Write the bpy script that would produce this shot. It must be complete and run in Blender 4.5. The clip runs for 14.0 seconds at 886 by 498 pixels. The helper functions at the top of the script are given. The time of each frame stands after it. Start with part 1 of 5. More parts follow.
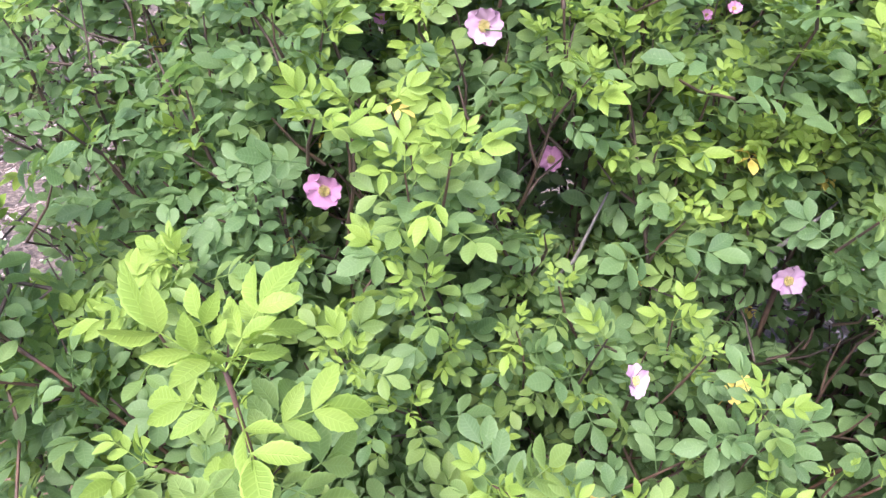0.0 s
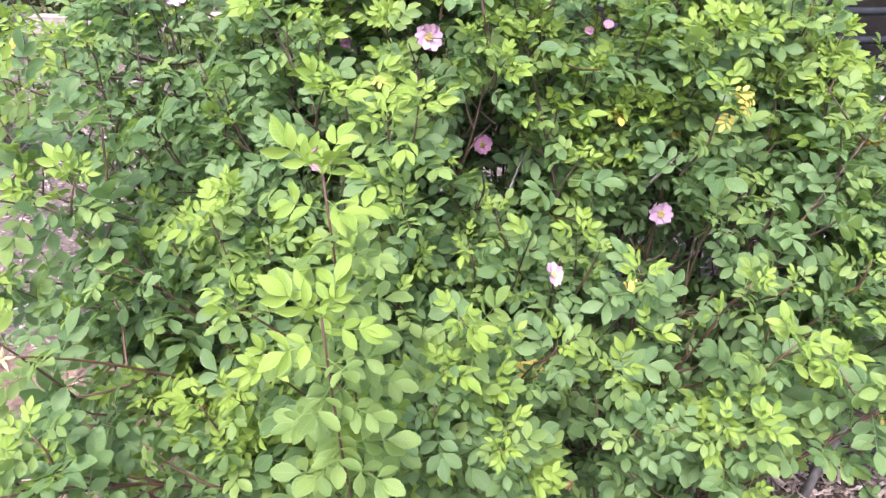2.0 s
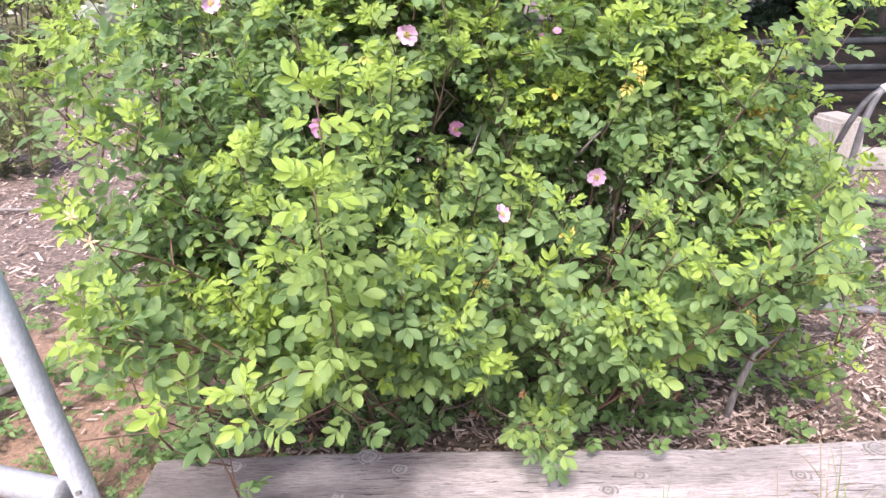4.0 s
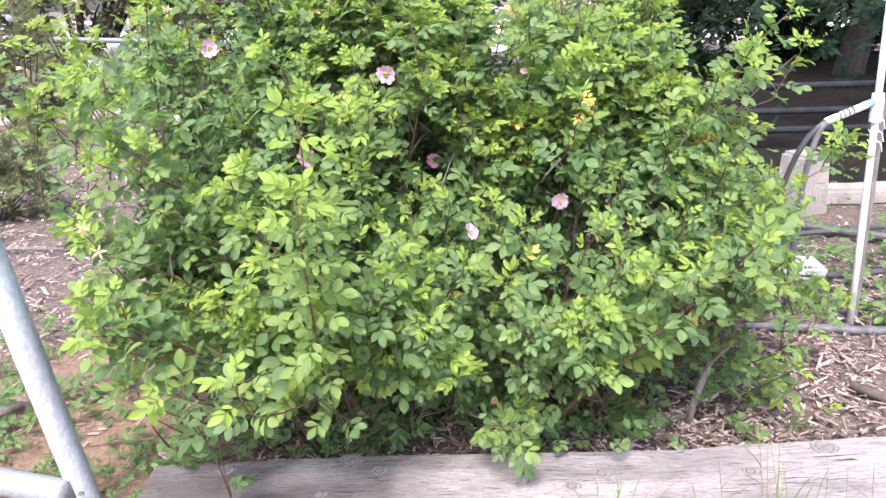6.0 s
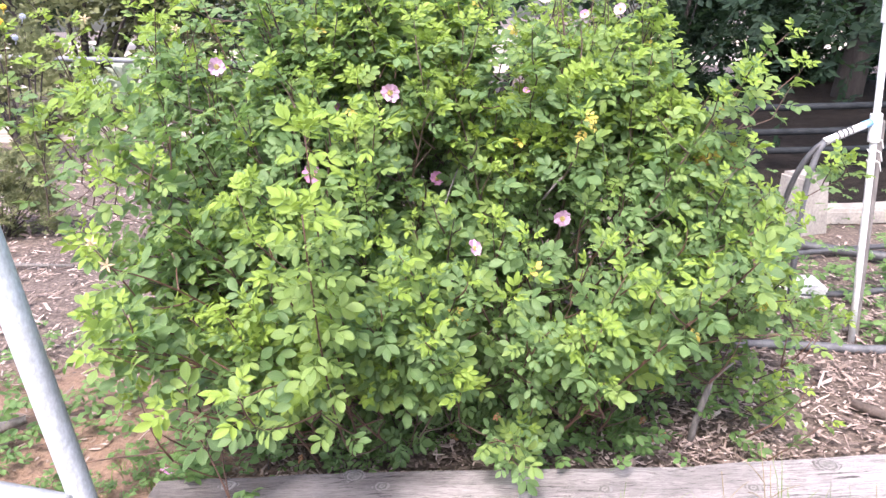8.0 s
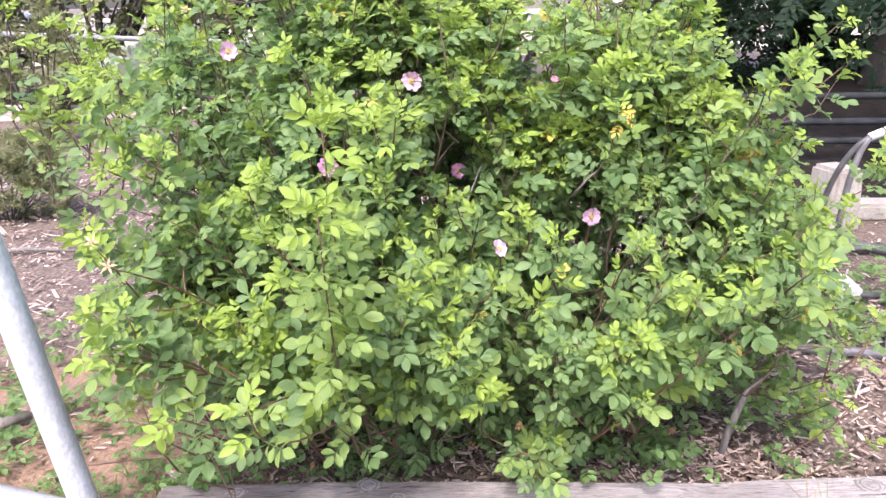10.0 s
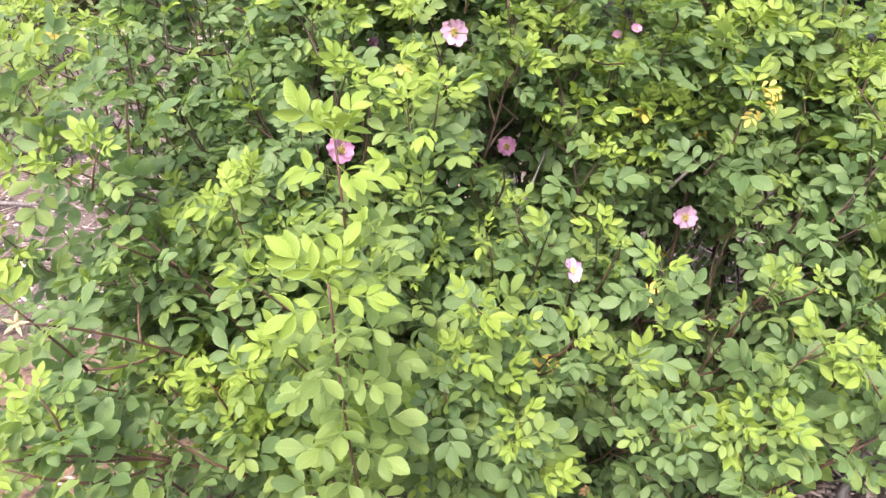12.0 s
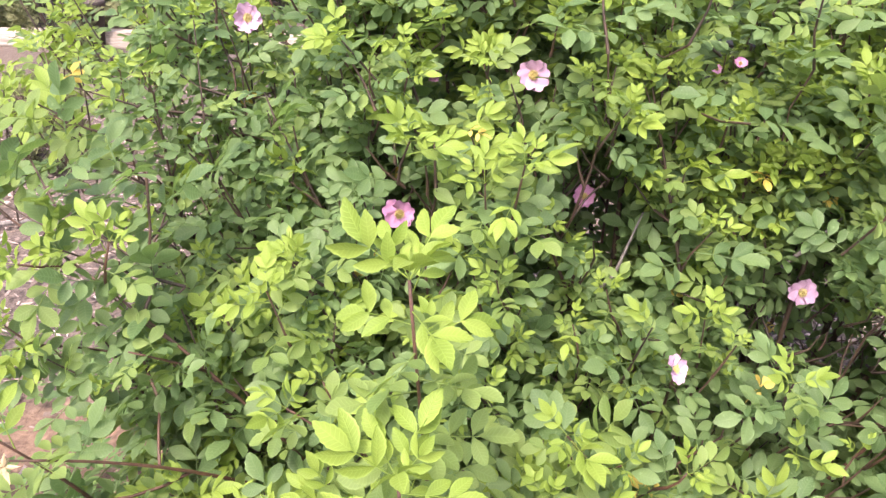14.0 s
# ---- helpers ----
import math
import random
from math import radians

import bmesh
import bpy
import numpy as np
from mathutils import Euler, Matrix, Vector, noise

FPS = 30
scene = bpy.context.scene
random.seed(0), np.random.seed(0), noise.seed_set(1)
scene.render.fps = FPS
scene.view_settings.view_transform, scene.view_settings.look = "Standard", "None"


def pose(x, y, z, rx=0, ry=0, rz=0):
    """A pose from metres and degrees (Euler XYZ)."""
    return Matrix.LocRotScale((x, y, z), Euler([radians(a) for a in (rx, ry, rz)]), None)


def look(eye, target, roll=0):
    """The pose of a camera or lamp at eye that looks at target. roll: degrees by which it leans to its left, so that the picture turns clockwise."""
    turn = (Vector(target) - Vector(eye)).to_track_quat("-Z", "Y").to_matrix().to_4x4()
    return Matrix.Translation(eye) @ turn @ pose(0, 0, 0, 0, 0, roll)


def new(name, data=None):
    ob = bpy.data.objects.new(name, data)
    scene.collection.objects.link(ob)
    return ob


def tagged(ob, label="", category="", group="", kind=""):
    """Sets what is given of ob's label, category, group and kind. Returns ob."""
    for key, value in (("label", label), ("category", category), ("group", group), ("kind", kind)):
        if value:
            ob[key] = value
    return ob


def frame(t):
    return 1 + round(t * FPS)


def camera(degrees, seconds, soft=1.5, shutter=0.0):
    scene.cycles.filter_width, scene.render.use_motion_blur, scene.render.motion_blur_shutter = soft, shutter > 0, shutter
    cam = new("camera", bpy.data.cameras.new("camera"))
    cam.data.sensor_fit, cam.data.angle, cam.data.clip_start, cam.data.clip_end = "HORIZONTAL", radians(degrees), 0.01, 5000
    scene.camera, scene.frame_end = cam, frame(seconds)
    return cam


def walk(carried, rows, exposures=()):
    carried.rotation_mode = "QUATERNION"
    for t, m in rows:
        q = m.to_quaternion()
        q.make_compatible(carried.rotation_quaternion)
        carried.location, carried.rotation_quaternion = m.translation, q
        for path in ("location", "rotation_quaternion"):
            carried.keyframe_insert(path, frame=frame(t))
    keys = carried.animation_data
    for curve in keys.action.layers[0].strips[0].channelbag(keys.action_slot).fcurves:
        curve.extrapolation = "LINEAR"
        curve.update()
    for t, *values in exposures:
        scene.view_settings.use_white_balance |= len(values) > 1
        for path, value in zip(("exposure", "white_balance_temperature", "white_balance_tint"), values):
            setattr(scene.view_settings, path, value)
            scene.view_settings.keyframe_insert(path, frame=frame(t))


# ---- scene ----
cam = camera(62.0, 14.0, 1.45)
METRES, EYE, TILT, LEAN, TURN = 1.75, 1.06, -31.0, 0.0, 0.0
ROWS = [
    (0.0, 0.0, 0.0, 0.0, 0.0, 0.0, -0.0),
    (0.5, -0.0017, -0.0493, -0.0188, -0.36, 1.22, 0.4),
    (1.0, -0.0322, -0.0921, -0.0449, -2.07, 2.11, 2.38),
    (1.5, -0.0394, -0.1215, -0.0719, -4.04, 3.04, 3.95),
    (2.0, -0.0312, -0.173, -0.0997, -4.75, 4.4, 3.86),
    (2.5, -0.0131, -0.2408, -0.1518, -4.13, 6.15, 3.35),
    (3.0, -0.014, -0.2785, -0.1842, -3.39, 7.16, 3.48),
    (5.5, 0.0086, -0.4021, -0.268, -4.24, 10.28, 4.65),
    (6.0, 0.0127, -0.4122, -0.2787, -3.62, 11.89, 4.43),
    (6.5, 0.0071, -0.4241, -0.2839, -3.66, 12.81, 4.2),
    (7.0, 0.004, -0.4348, -0.2853, -3.75, 13.54, 4.12),
    (7.5, 0.006, -0.4279, -0.2849, -3.72, 13.84, 4.15),
    (8.0, 0.0071, -0.4176, -0.2847, -3.7, 13.44, 4.21),
    (10.5, -0.006, -0.3326, -0.2246, -2.91, 11.1, 2.96),
    (11.0, -0.026, -0.2822, -0.1901, -3.54, 9.51, 2.94),
    (11.5, -0.0274, -0.2359, -0.1661, -3.51, 7.78, 2.51),
    (12.0, -0.0226, -0.1665, -0.1272, -2.66, 6.44, 1.91),
    (12.5, -0.0124, -0.1246, -0.1103, -1.69, 5.54, 2.08),
    (13.0, -0.0185, -0.0917, -0.0789, -0.81, 4.95, 2.49),
    (13.5, -0.0269, -0.081, -0.0638, -0.22, 5.25, 1.93),
    (14.0, -0.0427, -0.0746, -0.0486, 0.3, 6.07, 0.63),
]
walk(cam, [(t, pose(0, 0, EYE, TILT, LEAN, TURN) @ pose(METRES * x, METRES * y, METRES * z, 90 + pitch, roll, yaw)) for t, x, y, z, yaw, pitch, roll in ROWS],
     [(0.0, 2.22, 5900, 20), (2.0, 2.22, 6050, 20), (3.0, 2.22, 6650, 23), (5.5, 2.16, 6200, 18), (8.0, 2.26, 6300, 19), (10.5, 2.22, 6450, 21), (12.0, 2.22, 6750, 20), (14.0, 2.20, 6900, 22)])

# ---- light and exposure ----
SUN_ELEV, SUN_ROT = 58.0, 200.0
world = bpy.data.worlds.new("sky")
scene.world = world
world.use_nodes = True
wn = world.node_tree.nodes
sky = wn.new("ShaderNodeTexSky")
sky.sky_type = "NISHITA"
sky.sun_disc = False
sky.sun_elevation, sky.sun_rotation = radians(SUN_ELEV), radians(SUN_ROT)
sky.air_density, sky.dust_density, sky.ozone_density = 1.0, 4.0, 1.0
bg = wn["Background"]
bg.inputs["Strength"].default_value = 0.15
world.node_tree.links.new(sky.outputs["Color"], bg.inputs["Color"])
sun = new("sun", bpy.data.lights.new("sun", "SUN"))
sun.data.energy, sun.data.angle, sun.data.color = 1.2, radians(8), (1.0, 0.96, 0.9)
sun_from = Vector((math.sin(radians(SUN_ROT)) * math.cos(radians(SUN_ELEV)), math.cos(radians(SUN_ROT)) * math.cos(radians(SUN_ELEV)), math.sin(radians(SUN_ELEV))))
sun.matrix_world = look(sun_from * 20, (0, 0, 0))
rng = np.random.default_rng(7)


# ---- materials ----
def nodes_of(name):
    m = bpy.data.materials.new(name)
    m.use_nodes = True
    t = m.node_tree
    return m, t.nodes, t.links, t.nodes["Principled BSDF"]


def ramp(ns, stops):
    r = ns.new("ShaderNodeValToRGB")
    while len(r.color_ramp.elements) < len(stops):
        r.color_ramp.elements.new(0.5)
    for e, (p, c) in zip(r.color_ramp.elements, stops):
        e.position, e.color = p, (*c, 1)
    return r


def noise_tex(ns, ls, scale, detail=6.0, stretch=None, rough=0.6, coord="Object"):
    tc = ns.new("ShaderNodeTexCoord")
    n = ns.new("ShaderNodeTexNoise")
    n.inputs["Scale"].default_value, n.inputs["Detail"].default_value, n.inputs["Roughness"].default_value = scale, detail, rough
    if stretch:
        mp = ns.new("ShaderNodeMapping")
        mp.inputs["Scale"].default_value = stretch
        ls.new(tc.outputs[coord], mp.inputs["Vector"])
        ls.new(mp.outputs["Vector"], n.inputs["Vector"])
    else:
        ls.new(tc.outputs[coord], n.inputs["Vector"])
    return n


def mix_rgb(ns, ls, fac, a, b, mode="MIX"):
    m = ns.new("ShaderNodeMix")
    m.data_type, m.blend_type = "RGBA", mode
    for i, v in ((0, fac), (6, a), (7, b)):
        if hasattr(v, "is_output"):
            ls.new(v, m.inputs[i])
        else:
            m.inputs[i].default_value = v if i == 0 else (*v, 1)
    return m.outputs[2]


def bump(ns, ls, height, b, strength=0.4, dist=0.004):
    n = ns.new("ShaderNodeBump")
    n.inputs["Strength"].default_value, n.inputs["Distance"].default_value = strength, dist
    ls.new(height, n.inputs["Height"])
    ls.new(n.outputs["Normal"], b.inputs["Normal"])


def plain(name, stops, scale=12.0, rough=0.6, metal=0.0, bumps=0.3, dist=0.003, stretch=None, fine=None, rnd=False, detail=6.0):
    """Surface with two scales of variation in its colour and a fine relief."""
    m, ns, ls, b = nodes_of(name)
    n = noise_tex(ns, ls, scale, detail, stretch)
    r = ramp(ns, stops)
    ls.new(n.outputs["Fac"], r.inputs["Fac"])
    f = noise_tex(ns, ls, fine or scale * 9, 4.0, stretch)
    fr = ramp(ns, [(0.3, (0.72, 0.72, 0.72)), (0.7, (1.12, 1.12, 1.12))])
    ls.new(f.outputs["Fac"], fr.inputs["Fac"])
    col = mix_rgb(ns, ls, 1.0, r.outputs["Color"], fr.outputs["Color"], "MULTIPLY")
    if rnd:
        g = ns.new("ShaderNodeNewGeometry")
        rr = ramp(ns, rnd)
        ls.new(g.outputs["Random Per Island"], rr.inputs["Fac"])
        col = mix_rgb(ns, ls, 1.0, col, rr.outputs["Color"], "MULTIPLY")
    ls.new(col, b.inputs["Base Color"])
    b.inputs["Roughness"].default_value, b.inputs["Metallic"].default_value = rough, metal
    bump(ns, ls, f.outputs["Fac"], b, bumps, dist)
    return m


def leaf_material(name, dark, light, translucent, rough=0.45, veins=0.25, spots=False, amount=0.35):
    """Leaf blade: colour by leaflet, paler midrib and side veins, light passing through."""
    m, ns, ls, b = nodes_of(name)
    g = ns.new("ShaderNodeNewGeometry")
    oi = ns.new("ShaderNodeObjectInfo")
    add = ns.new("ShaderNodeMath")
    add.operation = "ADD"
    ls.new(g.outputs["Random Per Island"], add.inputs[0])
    ls.new(oi.outputs["Random"], add.inputs[1])
    fr = ns.new("ShaderNodeMath")
    fr.operation = "FRACT"
    ls.new(add.outputs[0], fr.inputs[0])
    n = noise_tex(ns, ls, 60.0, 3.0)
    a2 = ns.new("ShaderNodeMath")
    a2.operation = "MULTIPLY_ADD"
    ls.new(n.outputs["Fac"], a2.inputs[0])
    a2.inputs[1].default_value = 0.5
    ls.new(fr.outputs[0], a2.inputs[2])
    r = ramp(ns, [(0.1, dark), (1.2 / 1.3, light)])
    ls.new(a2.outputs[0], r.inputs["Fac"])
    uv = ns.new("ShaderNodeUVMap")
    sep = ns.new("ShaderNodeSeparateXYZ")
    ls.new(uv.outputs["UV"], sep.inputs[0])
    ax = ns.new("ShaderNodeMath")
    ax.operation = "ABSOLUTE"
    sx = ns.new("ShaderNodeMath")
    sx.operation = "SUBTRACT"
    ls.new(sep.outputs["X"], sx.inputs[0])
    sx.inputs[1].default_value = 0.5
    ls.new(sx.outputs[0], ax.inputs[0])
    side = ns.new("ShaderNodeMath")
    side.operation = "MULTIPLY_ADD"
    ls.new(ax.outputs[0], side.inputs[0])
    side.inputs[1].default_value = -0.32
    ls.new(sep.outputs["Y"], side.inputs[2])
    saw = ns.new("ShaderNodeMath")
    saw.operation = "PINGPONG"
    ls.new(side.outputs[0], saw.inputs[0])
    saw.inputs[1].default_value = 0.055
    vr = ramp(ns, [(0.0, (1, 1, 1)), (0.018, (0, 0, 0))])
    ls.new(saw.outputs[0], vr.inputs["Fac"])
    mr = ramp(ns, [(0.0, (1, 1, 1)), (0.05, (0, 0, 0)), (0.38, (0, 0, 0)), (0.48, (1, 1, 1))])
    ls.new(ax.outputs[0], mr.inputs["Fac"])
    mx = ns.new("ShaderNodeMath")
    mx.operation = "MAXIMUM"
    ls.new(vr.outputs["Color"], mx.inputs[0])
    ls.new(mr.outputs["Color"], mx.inputs[1])
    vf = ns.new("ShaderNodeMath")
    vf.operation = "MULTIPLY"
    ls.new(mx.outputs[0], vf.inputs[0])
    vf.inputs[1].default_value = veins
    pale = tuple(min(1.0, c * 1.9 + 0.02) for c in light)
    col = mix_rgb(ns, ls, vf.outputs[0], r.outputs["Color"], pale)
    if spots:
        sn = noise_tex(ns, ls, 260.0, 2.0)
        sr = ramp(ns, [(0.66, (0, 0, 0)), (0.7, (1, 1, 1))])
        ls.new(sn.outputs["Fac"], sr.inputs["Fac"])
        col = mix_rgb(ns, ls, sr.outputs["Color"], col, tuple(c * 1.35 + 0.03 for c in light))
    ls.new(col, b.inputs["Base Color"])
    b.inputs["Roughness"].default_value = rough
    b.inputs["Specular IOR Level"].default_value = 0.26
    bump(ns, ls, mx.outputs[0], b, 0.4, 0.0006)
    tr = ns.new("ShaderNodeBsdfTranslucent")
    tr.inputs["Color"].default_value = (*translucent, 1)
    sh = ns.new("ShaderNodeMixShader")
    sh.inputs[0].default_value = amount
    ls.new(b.outputs[0], sh.inputs[1])
    ls.new(tr.outputs[0], sh.inputs[2])
    ls.new(sh.outputs[0], ns["Material Output"].inputs["Surface"])
    return m


# Mature green is lowered partly to stand for shade inside the crown.
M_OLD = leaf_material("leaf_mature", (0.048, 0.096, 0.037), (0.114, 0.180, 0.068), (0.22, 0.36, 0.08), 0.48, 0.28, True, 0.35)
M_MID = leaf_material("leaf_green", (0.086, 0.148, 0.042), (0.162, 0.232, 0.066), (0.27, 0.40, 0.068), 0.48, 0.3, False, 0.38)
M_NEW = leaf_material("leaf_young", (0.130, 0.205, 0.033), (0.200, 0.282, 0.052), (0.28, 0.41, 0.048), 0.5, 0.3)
M_YEL = leaf_material("leaf_yellow", (0.40, 0.31, 0.06), (0.52, 0.42, 0.11), (0.7, 0.5, 0.06), 0.55, 0.2)
M_DRY = leaf_material("leaf_dry", (0.20, 0.10, 0.05), (0.42, 0.24, 0.13), (0.3, 0.15, 0.06), 0.75, 0.2)
LEAF_MATS = [M_OLD, M_MID, M_NEW, M_YEL, M_DRY]
M_CANE = plain("rose_cane", [(0.3, (0.038, 0.026, 0.019)), (0.7, (0.095, 0.058, 0.040))], 30, 0.6, rnd=[(0, (0.6, 0.6, 0.6)), (1, (1.3, 1.2, 1.1))])
M_TWIG = plain("rose_twig", [(0.3, (0.052, 0.028, 0.018)), (0.7, (0.125, 0.060, 0.037))], 40, 0.55, rnd=[(0, (0.5, 0.7, 0.5)), (0.5, (0.9, 0.9, 0.9)), (1, (1.35, 1.1, 1.0))])
M_PETAL = plain("rose_petal", [(0.3, (0.56, 0.25, 0.46)), (0.7, (0.64, 0.33, 0.55))], 40, 0.55, bumps=0.1)
M_PETAL_PALE = plain("rose_petal_pale", [(0.3, (0.47, 0.29, 0.43)), (0.7, (0.54, 0.35, 0.50))], 40, 0.55, bumps=0.1)
M_SPENT = plain("withered_sepal", [(0.3, (0.36, 0.27, 0.15)), (0.7, (0.58, 0.46, 0.28))], 200, 0.7)
M_STAMEN = plain("stamen", [(0.3, (0.62, 0.50, 0.16)), (0.7, (0.70, 0.60, 0.26))], 200, 0.6)


def timber_material(name):
    m, ns, ls, b = nodes_of(name)
    streak = noise_tex(ns, ls, 7.0, 10.0, (2.2, 46, 46), 0.86)
    blotch = noise_tex(ns, ls, 4.5, 4.0, (0.8, 2, 2))
    crack = noise_tex(ns, ls, 3.2, 5.0, (1.5, 58, 58), 0.62)
    warp = noise_tex(ns, ls, 9.0, 3.0, (1, 3, 3))
    r = ramp(ns, [(0.37, (0.085, 0.078, 0.078)), (0.46, (0.21, 0.194, 0.193)), (0.56, (0.34, 0.318, 0.317))])
    ls.new(streak.outputs["Fac"], r.inputs["Fac"])
    br = ramp(ns, [(0.38, (0.66, 0.65, 0.645)), (0.60, (1.08, 1.07, 1.06))])
    ls.new(blotch.outputs["Fac"], br.inputs["Fac"])
    col = mix_rgb(ns, ls, 1.0, r.outputs["Color"], br.outputs["Color"], "MULTIPLY")
    tc = ns.new("ShaderNodeTexCoord")
    sx = ns.new("ShaderNodeSeparateXYZ")
    ls.new(tc.outputs["Object"], sx.inputs[0])
    st = ns.new("ShaderNodeMath")
    st.operation = "MULTIPLY_ADD"
    ls.new(blotch.outputs["Fac"], st.inputs[0])
    st.inputs[1].default_value = 0.8
    ls.new(sx.outputs["X"], st.inputs[2])
    sr = ramp(ns, [(0.0, (0.42, 0.40, 0.385)), (1.0, (1, 1, 1))])
    mr = ns.new("ShaderNodeMapRange")
    mr.inputs["From Min"].default_value, mr.inputs["From Max"].default_value = -0.85, 0.0
    ls.new(st.outputs[0], mr.inputs["Value"])
    ls.new(mr.outputs[0], sr.inputs["Fac"])
    col = mix_rgb(ns, ls, 1.0, col, sr.outputs["Color"], "MULTIPLY")
    cr = ramp(ns, [(0.34, (0.16, 0.145, 0.14)), (0.385, (1, 1, 1))])
    ls.new(crack.outputs["Fac"], cr.inputs["Fac"])
    ls.new(mix_rgb(ns, ls, 1.0, col, cr.outputs["Color"], "MULTIPLY"), b.inputs["Base Color"])
    b.inputs["Roughness"].default_value = 0.88
    for tex in (streak, crack):
        mp = tex.inputs["Vector"].links[0].from_node
        add = ns.new("ShaderNodeVectorMath")
        add.operation = "MULTIPLY_ADD"
        ls.new(warp.outputs["Color"], add.inputs[0])
        add.inputs[1].default_value = (0.0, 1.1, 1.1)
        ls.new(mp.outputs["Vector"], add.inputs[2])
        ls.new(add.outputs[0], tex.inputs["Vector"])
    h = mix_rgb(ns, ls, 0.5, streak.outputs["Color"], cr.outputs["Color"])
    bump(ns, ls, h, b, 0.8, 0.006)
    return m


M_TIE = timber_material("weathered_timber")
M_TIE_OLD = plain("grey_timber", [(0.3, (0.22, 0.18, 0.15)), (0.7, (0.55, 0.48, 0.42))], 4.0, 0.85, bumps=0.6, stretch=(1, 12, 12), fine=20)
def knot_material(name, dark, light):
    """End grain of a knot: uneven rings round its heart."""
    m, ns, ls, b = nodes_of(name)
    tc = ns.new("ShaderNodeTexCoord")
    w = ns.new("ShaderNodeTexWave")
    w.wave_type, w.rings_direction = "RINGS", "Z"
    w.inputs["Scale"].default_value, w.inputs["Distortion"].default_value, w.inputs["Detail"].default_value, w.inputs["Detail Scale"].default_value = 34, 5.0, 5, 4
    ls.new(tc.outputs["Object"], w.inputs["Vector"])
    r = ramp(ns, [(0.15, dark), (0.75, light)])
    ls.new(w.outputs["Fac"], r.inputs["Fac"])
    ls.new(r.outputs["Color"], b.inputs["Base Color"])
    b.inputs["Roughness"].default_value = 0.9
    bump(ns, ls, w.outputs["Fac"], b, 0.7, 0.002)
    return m


M_KNOT = knot_material("timber_knot", (0.115, 0.105, 0.102), (0.215, 0.20, 0.195))
M_HEART = plain("knot_heart", [(0.3, (0.10, 0.092, 0.088)), (0.7, (0.22, 0.205, 0.20))], 90, 0.85)
M_GALV = plain("galvanised_steel", [(0.3, (0.44, 0.48, 0.52)), (0.7, (0.58, 0.62, 0.65))], 7, 0.42, 0.15, 0.1, 0.0008, stretch=(1, 1, 0.5), fine=150)
M_GALV_DULL = plain("dull_galvanised_steel", [(0.3, (0.19, 0.20, 0.21)), (0.7, (0.26, 0.27, 0.28))], 9, 0.55, 0.1, 0.1, 0.0008, fine=150)
M_RAIL = plain("grey_steel_rail", [(0.3, (0.13, 0.14, 0.15)), (0.7, (0.22, 0.235, 0.25))], 12, 0.55)
# Rail grey lowered to near black in place of the tree's shade.
M_SHADED_RAIL = plain("shaded_rail_steel", [(0.3, (0.018, 0.020, 0.022)), (0.7, (0.038, 0.042, 0.046))], 12, 0.7)
M_PVC = plain("white_plastic_pipe", [(0.3, (0.56, 0.545, 0.52)), (0.6, (0.72, 0.715, 0.70))], 14, 0.45, bumps=0.1, dist=0.001)
M_RUBBER = plain("black_hose", [(0.3, (0.035, 0.035, 0.038)), (0.7, (0.09, 0.09, 0.095))], 25, 0.5)
M_GREYHOSE = plain("grey_hose", [(0.3, (0.055, 0.055, 0.06)), (0.7, (0.14, 0.14, 0.15))], 25, 0.6)
M_BLUE = plain("blue_plastic", [(0.3, (0.10, 0.26, 0.42)), (0.7, (0.28, 0.46, 0.60))], 40, 0.5)
M_STEEL = plain("dull_steel", [(0.3, (0.25, 0.25, 0.25)), (0.7, (0.5, 0.5, 0.5))], 40, 0.4, 0.8)
M_CONC = plain("pale_concrete", [(0.3, (0.22, 0.198, 0.175)), (0.7, (0.34, 0.315, 0.285))], 9, 0.9, bumps=0.5)
M_WHITE = plain("white_board", [(0.3, (0.40, 0.40, 0.39)), (0.7, (0.52, 0.52, 0.51))], 8, 0.7)
M_STICK = plain("grey_dead_wood", [(0.3, (0.09, 0.08, 0.074)), (0.7, (0.22, 0.20, 0.185))], 18, 0.85, stretch=(6, 6, 1))
M_DARKSTICK = plain("dark_dead_wood", [(0.3, (0.06, 0.045, 0.04)), (0.7, (0.17, 0.13, 0.11))], 22, 0.8)
# Board brown likewise lowered towards black for shade.
M_DARKBOARD = plain("dark_board", [(0.3, (0.010, 0.008, 0.008)), (0.7, (0.024, 0.020, 0.018))], 9, 0.9, stretch=(1, 8, 8))
# Soil colour taken near black to paint tree shade onto the bed.
M_SHADED_SOIL = plain("shaded_soil", [(0.3, (0.012, 0.0095, 0.008)), (0.7, (0.04, 0.031, 0.026))], 14, 0.95, bumps=0.9, dist=0.02)
for m in (M_DARKBOARD, M_SHADED_RAIL, M_SHADED_SOIL):
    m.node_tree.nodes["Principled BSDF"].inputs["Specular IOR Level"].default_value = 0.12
M_POT = plain("dark_pot", [(0.3, (0.03, 0.022, 0.02)), (0.7, (0.075, 0.055, 0.05))], 12, 0.7)
M_GRASS = leaf_material("grass_blade", (0.09, 0.15, 0.045), (0.19, 0.25, 0.085), (0.17, 0.25, 0.06), 0.5, 0.1)
M_WEED = leaf_material("weed_leaf", (0.055, 0.115, 0.04), (0.12, 0.20, 0.065), (0.15, 0.27, 0.06), 0.5, 0.15)
# Far green lowered below leaf tone, so canopy shade is in the colour.
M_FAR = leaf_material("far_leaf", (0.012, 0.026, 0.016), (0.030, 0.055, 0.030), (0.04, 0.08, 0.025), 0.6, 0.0)
